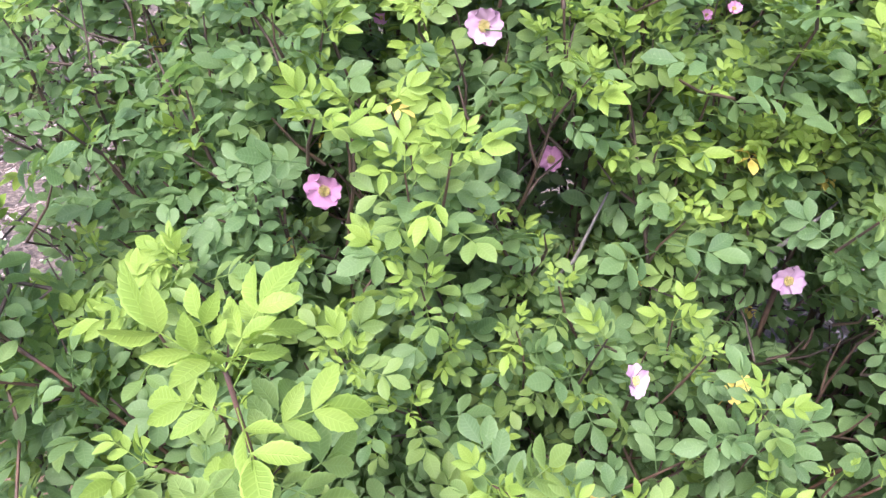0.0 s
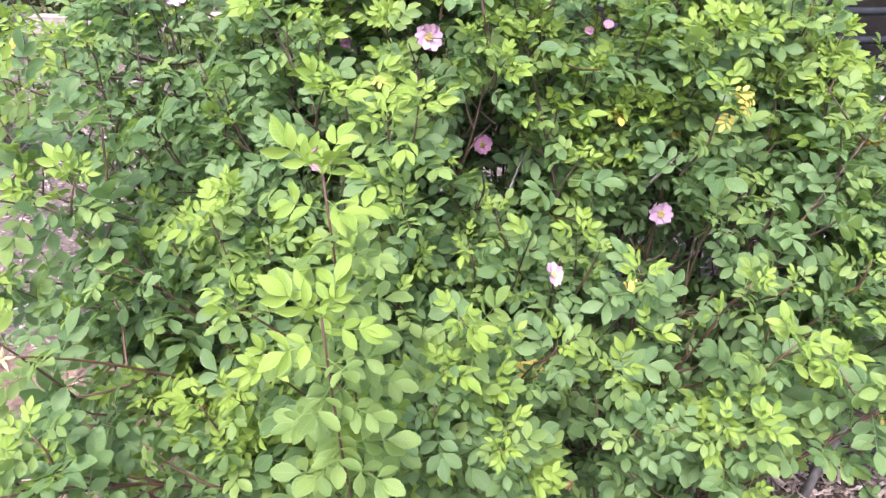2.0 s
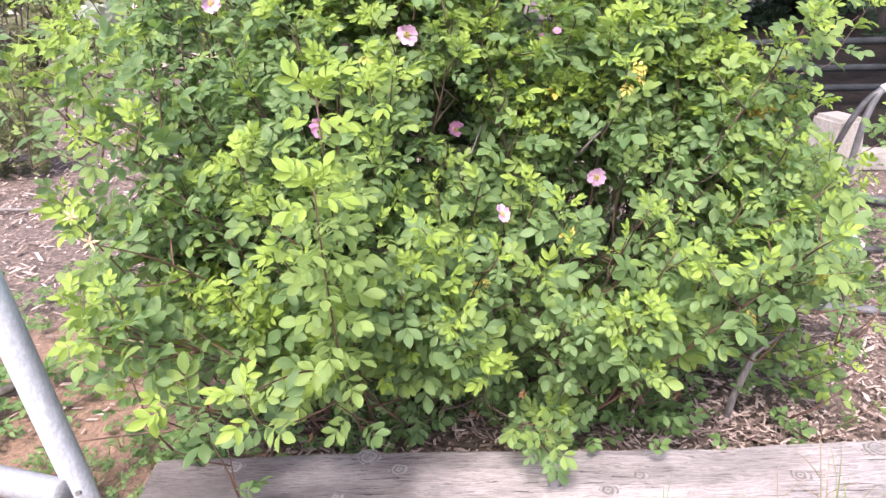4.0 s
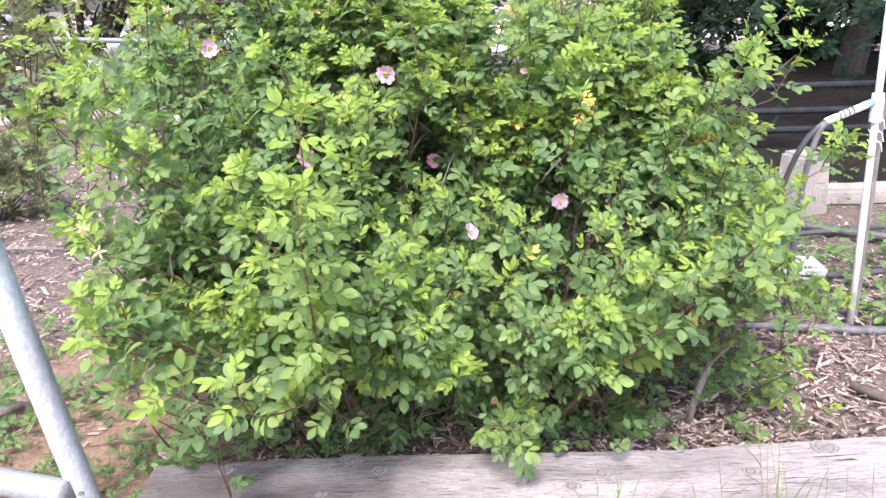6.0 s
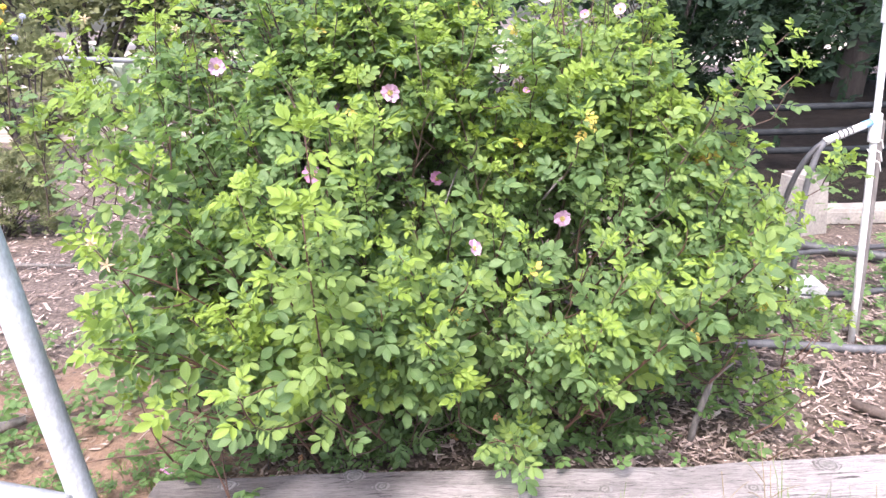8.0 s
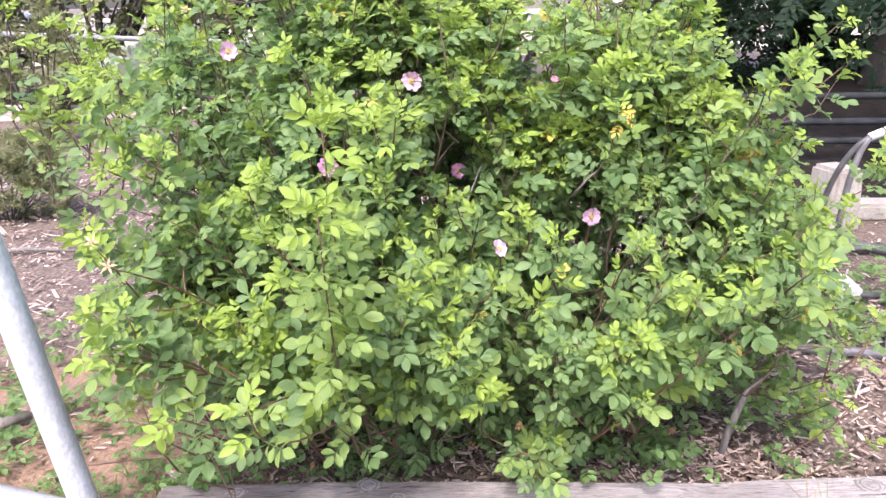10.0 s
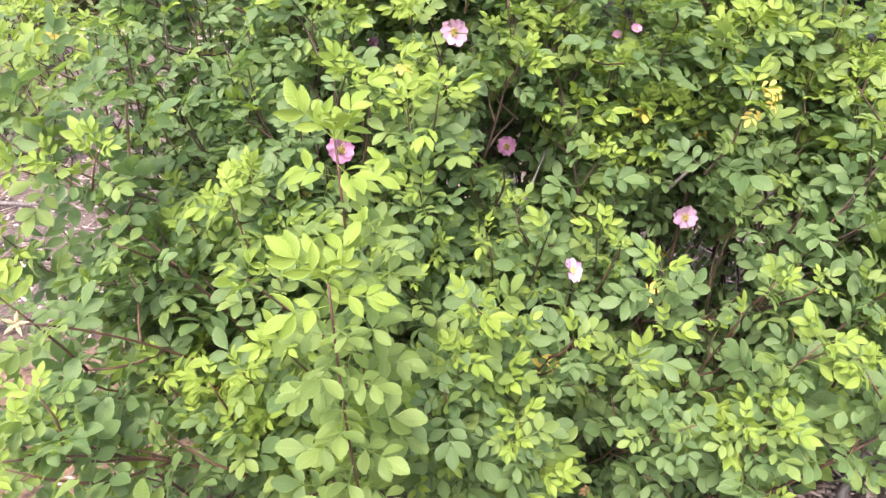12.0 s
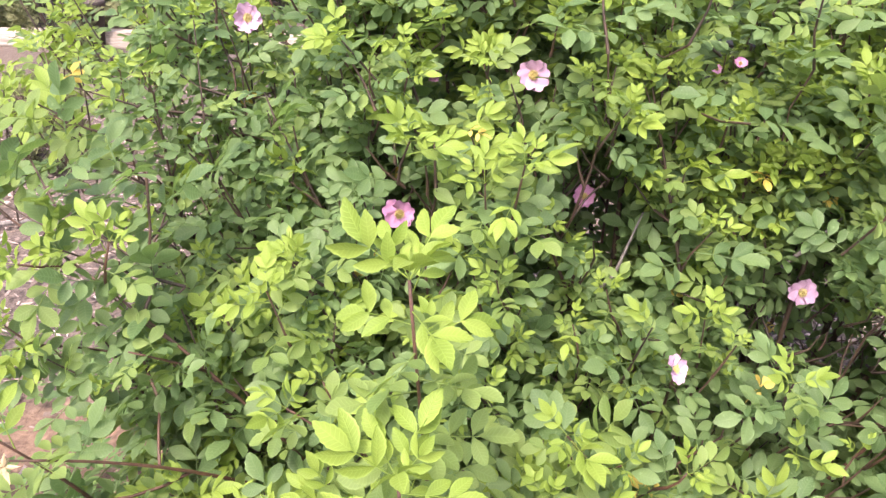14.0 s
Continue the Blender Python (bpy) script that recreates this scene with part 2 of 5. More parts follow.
M_OLIVE = leaf_material("olive_leaf", (0.105, 0.118, 0.060), (0.180, 0.190, 0.094), (0.18, 0.21, 0.09), 0.75, 0.0)
M_SILVER = leaf_material("silver_leaf", (0.22, 0.26, 0.20), (0.38, 0.42, 0.34), (0.3, 0.35, 0.25), 0.6, 0.0)
M_BARK = plain("tree_bark", [(0.3, (0.022, 0.018, 0.016)), (0.7, (0.065, 0.053, 0.047))], 10, 0.9, bumps=0.9, dist=0.02, stretch=(1, 1, 0.25))
M_CHIP = plain("bark_chip", [(0.3, (0.26, 0.215, 0.195)), (0.7, (0.40, 0.345, 0.32))], 30, 0.85,
               rnd=[(0.0, (0.22, 0.19, 0.17)), (0.42, (0.58, 0.51, 0.47)), (0.78, (1.12, 1.03, 0.98)), (0.92, (1.25, 1.17, 1.12)), (1.0, (1.6, 1.56, 1.54))])
M_YARD = plain("pale_gravel", [(0.3, (0.30, 0.25, 0.20)), (0.7, (0.42, 0.36, 0.30))], 3, 0.95, fine=40)


def ground_material():
    m, ns, ls, b = nodes_of("mulch_and_soil")
    big = noise_tex(ns, ls, 3.0, 8.0)
    fine = noise_tex(ns, ls, 70.0, 6.0)
    mulch = ramp(ns, [(0.3, (0.035, 0.025, 0.021)), (0.5, (0.10, 0.074, 0.06)), (0.7, (0.22, 0.17, 0.14))])
    ls.new(fine.outputs["Fac"], mulch.inputs["Fac"])
    soil = ramp(ns, [(0.3, (0.115, 0.070, 0.047)), (0.7, (0.25, 0.162, 0.112))])
    ls.new(fine.outputs["Fac"], soil.inputs["Fac"])
    # bare reddish soil lies in one patch by the post
    tc = ns.new("ShaderNodeTexCoord")
    d = ns.new("ShaderNodeVectorMath")
    d.operation = "DISTANCE"
    ls.new(tc.outputs["Object"], d.inputs[0])
    d.inputs[1].default_value = (-0.85, 0.75, 0)
    ma = ns.new("ShaderNodeMath")
    ma.operation = "MULTIPLY_ADD"
    ls.new(big.outputs["Fac"], ma.inputs[0])
    ma.inputs[1].default_value = 0.5
    ls.new(d.outputs["Value"], ma.inputs[2])
    k = ramp(ns, [(0.72, (1, 1, 1)), (0.95, (0, 0, 0))])
    ls.new(ma.outputs[0], k.inputs["Fac"])
    ls.new(mix_rgb(ns, ls, k.outputs["Color"], mulch.outputs["Color"], soil.outputs["Color"]), b.inputs["Base Color"])
    b.inputs["Roughness"].default_value = 0.95
    bump(ns, ls, fine.outputs["Fac"], b, 0.8, 0.012)
    return m


M_GROUND = ground_material()


# ---- mesh helpers ----
def tri_mesh(name, V, T, mats, idx=None, UV=None, smooth=False):
    """A mesh of triangles from arrays."""
    V, T = np.asarray(V, np.float32), np.asarray(T, np.int32)
    me = bpy.data.meshes.new(name)
    me.vertices.add(len(V))
    me.vertices.foreach_set("co", V.ravel())
    me.loops.add(T.size)
    me.loops.foreach_set("vertex_index", T.ravel())
    me.polygons.add(len(T))
    me.polygons.foreach_set("loop_start", np.arange(0, T.size, 3, dtype=np.int32))
    for m in mats:
        me.materials.append(m)
    if idx is not None:
        me.polygons.foreach_set("material_index", np.asarray(idx, np.int32))
    me.polygons.foreach_set("use_smooth", np.full(len(T), smooth))
    if UV is not None:
        lay = me.uv_layers.new(name="UVMap")
        lay.data.foreach_set("uv", np.asarray(UV, np.float32)[T.ravel()].ravel())
    me.update()
    me.validate()
    return me


def part(name, me, parent, label="", m=None):
    ob = new(name, me)
    ob.parent = parent
    if m is not None:
        ob.matrix_basis = m
    if label:
        tagged(ob, label)
    return ob


def empty(name, loc, label, category, group="", kind=""):
    ob = new(name)
    ob.location = loc
    ob.empty_display_size = 0.05
    return tagged(ob, label, category, group, kind)


def tube(path, radii, sides=6, caps=True):
    """Vertices and triangles of a tapering tube along points."""
    P = np.asarray(path, float)
    n = len(P)
    R = np.broadcast_to(np.asarray(radii, float), (n,))
    D = np.gradient(P, axis=0)
    D /= np.linalg.norm(D, axis=1)[:, None] + 1e-12
    up = np.array([0.31, 0.17, 0.93])
    if abs(D[0] @ up) > 0.9:
        up = np.array([0.95, 0.2, 0.1])
    A = np.cross(D, up)
    A /= np.linalg.norm(A, axis=1)[:, None] + 1e-12
    B = np.cross(D, A)
    th = np.linspace(0, 2 * np.pi, sides, endpoint=False)
    V = (P[:, None] + R[:, None, None] * (np.cos(th)[None, :, None] * A[:, None] + np.sin(th)[None, :, None] * B[:, None])).reshape(-1, 3)
    T = []
    for i in range(n - 1):
        for j in range(sides):
            a, b2 = i * sides + j, i * sides + (j + 1) % sides
            T += [(a, a + sides, b2), (b2, a + sides, b2 + sides)]
    if caps:
        V = np.vstack([V, P[:1], P[-1:]])
        c0, c1 = len(V) - 2, len(V) - 1
        for j in range(sides):
            T += [(c0, j, (j + 1) % sides), (c1, (n - 1) * sides + (j + 1) % sides, (n - 1) * sides + j)]
    return V, np.array(T, np.int32)


def join(pieces):
    V, T, o = [], [], 0
    for v, t in pieces:
        V.append(v)
        T.append(np.asarray(t) + o)
        o += len(v)
    return np.vstack(V), np.vstack(T)


def bezier(p0, p1, p2, n):
    t = np.linspace(0, 1, n)[:, None]
    return (1 - t) ** 2 * np.asarray(p0) + 2 * t * (1 - t) * np.asarray(p1) + t * t * np.asarray(p2)


def bm_mesh(name, bm, mat, smooth=False):
    me = bpy.data.meshes.new(name)
    bm.to_mesh(me)
    bm.free()
    me.materials.append(mat)
    if smooth:
        for p in me.polygons:
            p.use_smooth = True
    return me


def rough_beam(name, size, mat, jitter=0.004, cuts=14, seed=1, bev=0.012):
    """A sawn beam along x, its edges worn and its faces uneven."""
    bm = bmesh.new()
    bmesh.ops.create_cube(bm, size=1)
    bmesh.ops.scale(bm, vec=size, verts=bm.verts)
    bmesh.ops.bevel(bm, geom=bm.edges[:], offset=bev, segments=2, affect="EDGES")
    long_edges = [e for e in bm.edges if abs(e.verts[0].co.x - e.verts[1].co.x) > size[0] * 0.5]
    bmesh.ops.subdivide_edges(bm, edges=long_edges, cuts=cuts, use_grid_fill=True)
    for v in bm.verts:
        d = noise.noise_vector((v.co + Vector((seed * 7.1, 0, 0))) * 6) * jitter + noise.noise_vector((v.co + Vector((seed, 3, 0))) * 1.7) * jitter
        v.co += Vector((d.x * 0.3, d.y, d.z))
    return bm_mesh(name, bm, mat)


# ---- ground ----
def build_ground():
    n = 90
    g = np.linspace(-1, 1, n)
    ax = np.sign(g) * (np.abs(g) ** 3.2) * 220
    X, Y = np.meshgrid(ax + 0.2, ax + 1.0)
    near = np.exp(-((X - 0.2) ** 2 + (Y - 1) ** 2) / 60)
    Z = np.array([noise.noise(Vector((x * 1.4, y * 1.4, 0.3))) * 0.022 + noise.noise(Vector((x * 5, y * 5, 1.3))) * 0.008 for x, y in zip(X.ravel(), Y.ravel())]).reshape(X.shape) * near - 0.004
    V = np.stack([X, Y, Z], -1).reshape(-1, 3)
    i = np.arange(n * n).reshape(n, n)
    a, b2, c, d = i[:-1, :-1].ravel(), i[:-1, 1:].ravel(), i[1:, 1:].ravel(), i[1:, :-1].ravel()
    T = np.vstack([np.stack([a, b2, c], 1), np.stack([a, c, d], 1)])
    tagged(new("ground", tri_mesh("ground", V, T, [M_GROUND], smooth=True)), "brown bark mulch ground with bare reddish soil patches", "ground", kind="structure")


build_ground()


def build_yard():
    bm = bmesh.new()
    vs = [bm.verts.new(c) for c in ((-40, 13.0, 0.012), (60, 12.0, 0.012), (60, 60, 0.012), (-40, 60, 0.012))]
    bm.faces.new(vs)
    tagged(new("gravel_yard", bm_mesh("gravel_yard", bm, M_YARD)), "pale tan gravel yard beyond the beds", "gravel", kind="structure")


build_yard()


# Thin sheet added behind the edging; its dark colour stands for shade.
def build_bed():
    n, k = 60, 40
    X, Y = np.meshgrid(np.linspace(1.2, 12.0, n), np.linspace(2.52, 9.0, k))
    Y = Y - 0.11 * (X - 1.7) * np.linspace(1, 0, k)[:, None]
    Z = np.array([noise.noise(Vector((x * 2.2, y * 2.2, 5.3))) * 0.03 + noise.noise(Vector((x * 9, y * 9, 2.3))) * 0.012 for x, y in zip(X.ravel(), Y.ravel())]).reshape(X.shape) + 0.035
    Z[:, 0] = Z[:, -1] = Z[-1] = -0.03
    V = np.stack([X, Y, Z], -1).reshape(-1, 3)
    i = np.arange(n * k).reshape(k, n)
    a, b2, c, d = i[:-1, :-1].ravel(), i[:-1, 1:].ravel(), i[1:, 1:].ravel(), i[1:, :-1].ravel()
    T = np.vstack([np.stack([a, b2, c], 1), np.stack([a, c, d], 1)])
    tagged(new("shaded_bed", tri_mesh("shaded_bed", V, T, [M_SHADED_SOIL], smooth=True)), "soil bed behind the pale edging, coloured dark for tree shade", "soil", kind="structure")


build_bed()


def build_chips(count=21000):
    V0 = np.array([(-1, -0.5, 0), (0.7, -1.0, 0), (1.0, 0.4, 0), (-0.5, 1.0, 0), (-0.9, -0.35, 1), (0.6, -0.75, 1), (0.85, 0.3, 0.7), (-0.4, 0.8, 1)], float) * 0.5
    Q = [(4, 5, 6, 7), (0, 1, 5, 4), (1, 2, 6, 5), (2, 3, 7, 6), (3, 0, 4, 7)]
    T0 = np.array([t for q in Q for t in ((q[0], q[1], q[2]), (q[0], q[2], q[3]))])
    P = []
    while len(P) < count:
        k = rng.random()
        if k < 0.16:
            x, y = rng.uniform(-0.4, 0.95), rng.normal(0.56, 0.13)
            if x < 0.45 and rng.random() < 0.55:
                continue
        elif k < 0.48:
            x, y = rng.normal(1.25, 0.55), rng.normal(1.0, 0.45)
        elif k < 0.64:
            x, y = rng.normal(-1.7, 0.8), rng.normal(2.4, 1.2)
        else:
            x, y = rng.normal(0.1, 1.9), 0.4 + abs(rng.normal(0, 1.9))
            if (x + 0.0) ** 2 + (y + 0.8) ** 2 < 0.5 * rng.random():
                continue
        if (x + 0.85) ** 2 + (y - 0.75) ** 2 < 0.3 and rng.random() < 0.6:
            continue
        if ((x - 0.2) / 0.6) ** 2 + ((y - 1.4) / 0.6) ** 2 < 1 and rng.random() < 0.85:
            continue
        if y < 0.48 - 0.08 * (x + 0.1) and y > 0.0 and -0.5 < x < 2.2:
            continue
        if y > 2.5 - 0.11 * (x - 1.7) and x > 1.2:
            continue
        P.append((x, y))
    P = np.array(P)
    n = len(P)
    L, W, H = rng.uniform(0.006, 0.024, n) * rng.choice((0.8, 0.8, 1.0, 1.0, 1.3, 1.8, 2.0, 3.8), n), rng.uniform(0.003, 0.014, n), rng.uniform(0.002, 0.006, n)
    grow = np.clip(0.7 + np.abs(P[:, 1]) * 0.2, 0.8, 1.6)
    th, tl, rl = rng.uniform(0, 2 * np.pi, n), rng.normal(0, 0.25, n), rng.normal(0, 0.3, n)
    V = V0[None] * np.stack([L * grow, W * grow, H * grow], 1)[:, None]
    V[:, :, 2] += V[:, :, 0] * tl[:, None] + V[:, :, 1] * rl[:, None]
    c, s = np.cos(th)[:, None], np.sin(th)[:, None]
    X, Y = V[:, :, 0] * c - V[:, :, 1] * s, V[:, :, 0] * s + V[:, :, 1] * c
    V = np.stack([X + P[:, :1], Y + P[:, 1:], V[:, :, 2] + rng.uniform(0.001, 0.02, n)[:, None]], -1).reshape(-1, 3)
    T = (T0[None] + 8 * np.arange(n)[:, None, None]).reshape(-1, 3)
    tagged(new("bark_chips", tri_mesh("bark_chips", V, T, [M_CHIP])), "loose pale and brown shredded bark chips on the ground", "mulch", kind="stuff")


build_chips()


# ---- timber edging ----
def build_front_tie():
    a, b2 = Vector((-0.525, 0.553, 0)), Vector((2.3, 0.325, 0))
    ang = math.degrees(math.atan2(b2.y - a.y, b2.x - a.x))
    mid = (a + b2) / 2 + Vector((0, -0.099, -0.04))
    tie = new("timber_edging", rough_beam("timber_edging", ((b2 - a).length, 0.225, 0.2), M_TIE, 0.007, 26, 3))
    tie.matrix_basis = pose(mid.x, mid.y, mid.z, 0, 0, ang)
    tagged(tie, "weathered grey timber edging beam with knots and cracks", "timber")
    half = (b2 - a).length / 2
    for sx, sy, r, heart in ((1.460, 0.075, 0.0235, True), (1.273, 0.006, 0.015, False), (0.968, 0.018, 0.013, False), (0.899, -0.021, 0.014, False), (0.439, 0.094, 0.0235, True),
                             (0.503, 0.053, 0.019, False), (0.385, -0.021, 0.014, False), (0.171, 0.075, 0.016, False)):
        def oval(q, high):
            bm = bmesh.new()
            bmesh.ops.create_circle(bm, cap_ends=True, segments=16, radius=q)
            for v in bm.verts:
                v.co.x *= 1.35
                v.co *= 1 + 0.5 * noise.noise(v.co * 90 + Vector((sx, sy, 0)))
            res = bmesh.ops.extrude_face_region(bm, geom=bm.faces[:])
            for v in [q2 for q2 in res["geom"] if isinstance(q2, bmesh.types.BMVert)]:
                v.co.z += high
                v.co.xy *= 0.7
            return bm
        knot = part("knot", bm_mesh("knot", oval(r, 0.0012), M_KNOT), tie, "dark oval knot", pose(sx - half, sy, 0.1045 if sx > 1.4 else 0.102, 0, 0, 5))
        if heart:
            part("knot_heart", bm_mesh("knot_heart", oval(r * 0.45, 0.0008), M_HEART), knot, "paler heart of the knot", pose(0.002, 0, 0.0012, 0, 0, 0))
    # a long drying crack
    V, T = tube([(1.295 - half, 0.0, 0.1002), (1.36 - half, 0.004, 0.1006), (1.42 - half, 0.017, 0.1006), (1.50 - half, 0.021, 0.1002)], [0.0006, 0.0016, 0.0014, 0.0005], 5)
    part("crack", tri_mesh("crack", V, T, [M_HEART]), tie, "thin dark drying crack")
    # Near-black disc closes the stub, in place of the shade inside it.
    V, T = tube([(0, 0, 0.014), (0, 0, 0.0185)], 0.0088, 14)
    bore_disc = tri_mesh("bore_disc", V, T, [M_DARKBOARD])
    V, T = tube([(0, 0, -0.03), (0, 0, 0.018), (0, 0, 0.019), (0, 0, -0.03)], [0.0125, 0.0125, 0.009, 0.009], 16, caps=True)
    stub = part("pipe_stub", tri_mesh("pipe_stub", V, T, [M_STEEL], smooth=False), tie, "short grey steel pipe stub", pose(0.800 - half, 0.003, 0.105, 6, 4, 0))
    part("bore_disc", bore_disc, stub, "near-black disc standing for the shaded bore", pose(0, 0, 0.002))
    return tie


build_front_tie()


def build_far_tie(name, p0, p1, h, w, mat, label, seed):
    p0, p1 = Vector(p0), Vector(p1)
    ob = new(name, rough_beam(name, ((p1 - p0).length, w, h), mat, 0.008, 12, seed, 0.015))
    m = (p0 + p1) / 2
    ob.matrix_basis = pose(m.x, m.y, h / 2 - 0.01, 0, 0, math.degrees(math.atan2(p1.y - p0.y, p1.x - p0.x)))
    return tagged(ob, label, "timber")


build_far_tie("timber_edging", (-4.6, 6.6), (-0.9, 6.0), 0.14, 0.2, M_TIE_OLD, "pale weathered timber edging at the far bed", 5)
build_far_tie("timber_edging", (2.06, 2.42), (4.8, 2.1), 0.085, 0.15, M_CONC, "pale bleached timber edging by the low fence", 8)

# ---- pipe post and rails ----
FOOT, LEANDIR = Vector((-0.629, 0.49, 0.0)), Vector((-0.051, -0.14, 0.985))


def build_post():
    post = empty("pipe_post", FOOT, "galvanised steel pipe post with a flattened bolted foot", "post")
    pts = [LEANDIR * k for k in (-0.06, 0.0, 0.03, 0.08, 0.6, 1.2, 1.75)]
    V, T = tube(pts, [0.024, 0.024, 0.0255, 0.0262, 0.0265, 0.0265, 0.0265], 28)
    part("pipe", tri_mesh("pipe", V, T, [M_GALV], smooth=True), post)
    d = Vector((-0.93, 0.37, 0.0)).normalized()
    s = Vector((-0.014, -0.052, 0.09))
    V, T = tube([s, s + d * 0.01, s + d * 0.5, s + d * 1.0], [0.027, 0.028, 0.028, 0.028], 24)
    part("cross_pipe", tri_mesh("cross_pipe", V, T, [M_GALV_DULL], smooth=True), post, "galvanised cross pipe meeting the post near the soil")
    for z, r in ((0.035, 0.006), (0.08, 0.006)):
        bm = bmesh.new()
        bmesh.ops.create_cone(bm, cap_ends=True, segments=6, radius1=r, radius2=r * 0.9, depth=0.008)
        part("bolt", bm_mesh("bolt", bm, M_STEEL), post, "dull steel bolt head", Matrix.Translation(LEANDIR * z + Vector((0.008, -0.026, 0))) @ pose(0, 0, 0, 82, 0, 0))
    return post


build_post()


def build_fence(name, p0, p1, rails, posts, r, label, mat):
    p0, p1 = Vector(p0), Vector(p1)
    f = empty(name, p0, label, "fence")
    for za, zb in rails:
        a, b2 = Vector((0, 0, za)), (p1 - p0) + Vector((0, 0, zb))
        V, T = tube([a, a.lerp(b2, 0.3), a.lerp(b2, 0.7), b2], r, 14)
        part("rail", tri_mesh("rail", V, T, [mat], smooth=True), f)
    top = max(max(q) for q in rails)
    for k in posts:
        c = (p1 - p0) * k
        V, T = tube([c + Vector((0, 0, -0.05)), c + Vector((0, 0, top * 0.5)), c + Vector((0, 0, top))], r * 1.05, 14)
        part("fence_post", tri_mesh("fence_post", V, T, [mat], smooth=True), f)


build_fence("pipe_fence", (-5.5, 6.75, 0), (0.3, 6.2, 0), ((0.88, 0.57),), (0.02, 1.0), 0.024, "low galvanised pipe fence behind the far bed", M_RAIL)
build_fence("rail_fence", (1.3, 3.6, 0), (5.6, 3.05, 0), ((0.42, 0.42), (0.27, 0.27), (0.155, 0.155)), (0.0, 0.62, 1.0), 0.021, "low dark metal rail fence in tree shade", M_SHADED_RAIL)


# ---- irrigation riser ----
def build_riser():
    base = Vector((1.428, 1.073, 0))
    top = base + Vector((-0.026, 0.012, 1.0)).normalized() * 1.45
    ob = empty("irrigation_riser", base, "white plastic irrigation riser pipe with a tee and cable ties", "pipe")
    ax = (top - base)
    V, T = tube([ax * -0.03, ax * 0.2, ax * 0.45, ax * 0.7, ax], 0.0096, 18)
    part("pipe", tri_mesh("pipe", V, T, [M_PVC], smooth=True), ob)
    for k, h, r in ((0.465, 0.04, 0.0165), (0.685, 0.035, 0.016)):
        c = ax * k
        u = ax.normalized()
        V, T = tube([c - u * h, c - u * (h - 0.004), c - u * 0.01, c + u * 0.01, c + u * (h - 0.004), c + u * h], [r * 0.96, r, r, r, r, r * 0.96], 18)
        part("coupling", tri_mesh("coupling", V, T, [M_PVC], smooth=False), ob, "thicker white plastic coupling")
    for k in (0.40, 0.42, 0.445):
        c = ax * k
        pts = [c + Vector((math.cos(a) * 0.0135, math.sin(a) * 0.0135, 0.004 * math.sin(3 * a))) for a in np.linspace(0, 6.4, 14)] + [c + Vector((0.02, -0.008, -0.006)), c + Vector((0.026, -0.01, -0.03))]
        V, T = tube(pts, 0.0014, 5)
        part("cable_tie", tri_mesh("cable_tie", V, T, [M_PVC]), ob, "pale plastic cable tie")
    c = ax * 0.475
    j = c + Vector((-0.15, -0.01, -0.045))
    V, T = tube([c + Vector((-0.015, 0, 0.0)), c + Vector((-0.04, -0.004, -0.006))], 0.011, 14)
    part("elbow", tri_mesh("elbow", V, T, [M_BLUE], smooth=True), ob, "faded blue plastic elbow")
    V, T = tube([c + Vector((-0.035, -0.004, -0.005)), j], [0.0105, 0.011], 14)
    part("hose_tail", tri_mesh("hose_tail", V, T, [M_PVC], smooth=True), ob)
    for k in (0.3, 0.42, 0.54, 0.66):
        p = (c + Vector((-0.045, -0.005, -0.005))).lerp(j, k)
        dd = (j - c).normalized()
        V, T = tube([p - dd * 0.002, p + dd * 0.002], 0.0118, 14)
        part("clamp", tri_mesh("clamp", V, T, [M_RUBBER]), ob, "dark hose clamp ring")
    for off, mat, r in ((Vector((-0.10, 0.06, 0)), M_RUBBER, 0.008), (Vector((-0.055, 0.0, 0)), M_GREYHOSE, 0.009)):
        e = Vector((j.x + off.x * 0.9, j.y + off.y, 0.01))
        pts = np.vstack([bezier(j, j + Vector((off.x * 0.9, off.y * 0.3, -0.06)), Vector((e.x, e.y, 0.3)), 10), [tuple(e)]])
        V, T = tube(pts, r, 12)
        part("hose", tri_mesh("hose", V, T, [mat], smooth=True), ob, "dull flexible hose drooping to the ground")
    # wooden stake standing behind it
    bm = bmesh.new()
    bmesh.ops.create_cube(bm, size=1)
    bmesh.ops.scale(bm, vec=(0.024, 0.024, 0.72), verts=bm.verts)
    bmesh.ops.bevel(bm, geom=bm.edges[:], offset=0.004, segments=1, affect="EDGES")
    st = new("wooden_stake", bm_mesh("wooden_stake", bm, M_STICK))
    st.matrix_basis = pose(1.458, 1.12, 0.33, 0, -1.5, 12)
    tagged(st, "grey weathered wooden stake behind the white riser", "stake")


build_riser()


def build_hose(name, pts, r, mat, label):
    P = np.array(pts, float)
    t = np.linspace(0, len(P) - 1, len(P) * 8)
    C = []
    for u in t:
        i = min(int(u), len(P) - 2)
        f = u - i
        p0, p1, p2, p3 = P[max(i - 1, 0)], P[i], P[i + 1], P[min(i + 2, len(P) - 1)]
        C.append(0.5 * ((2 * p1) + (p2 - p0) * f + (2 * p0 - 5 * p1 + 4 * p2 - p3) * f * f + (3 * p1 - p0 - 3 * p2 + p3) * f ** 3))
    V, T = tube(C, r, 10)
    tagged(new(name, tri_mesh(name, V, T, [mat], smooth=True)), label, "hose")


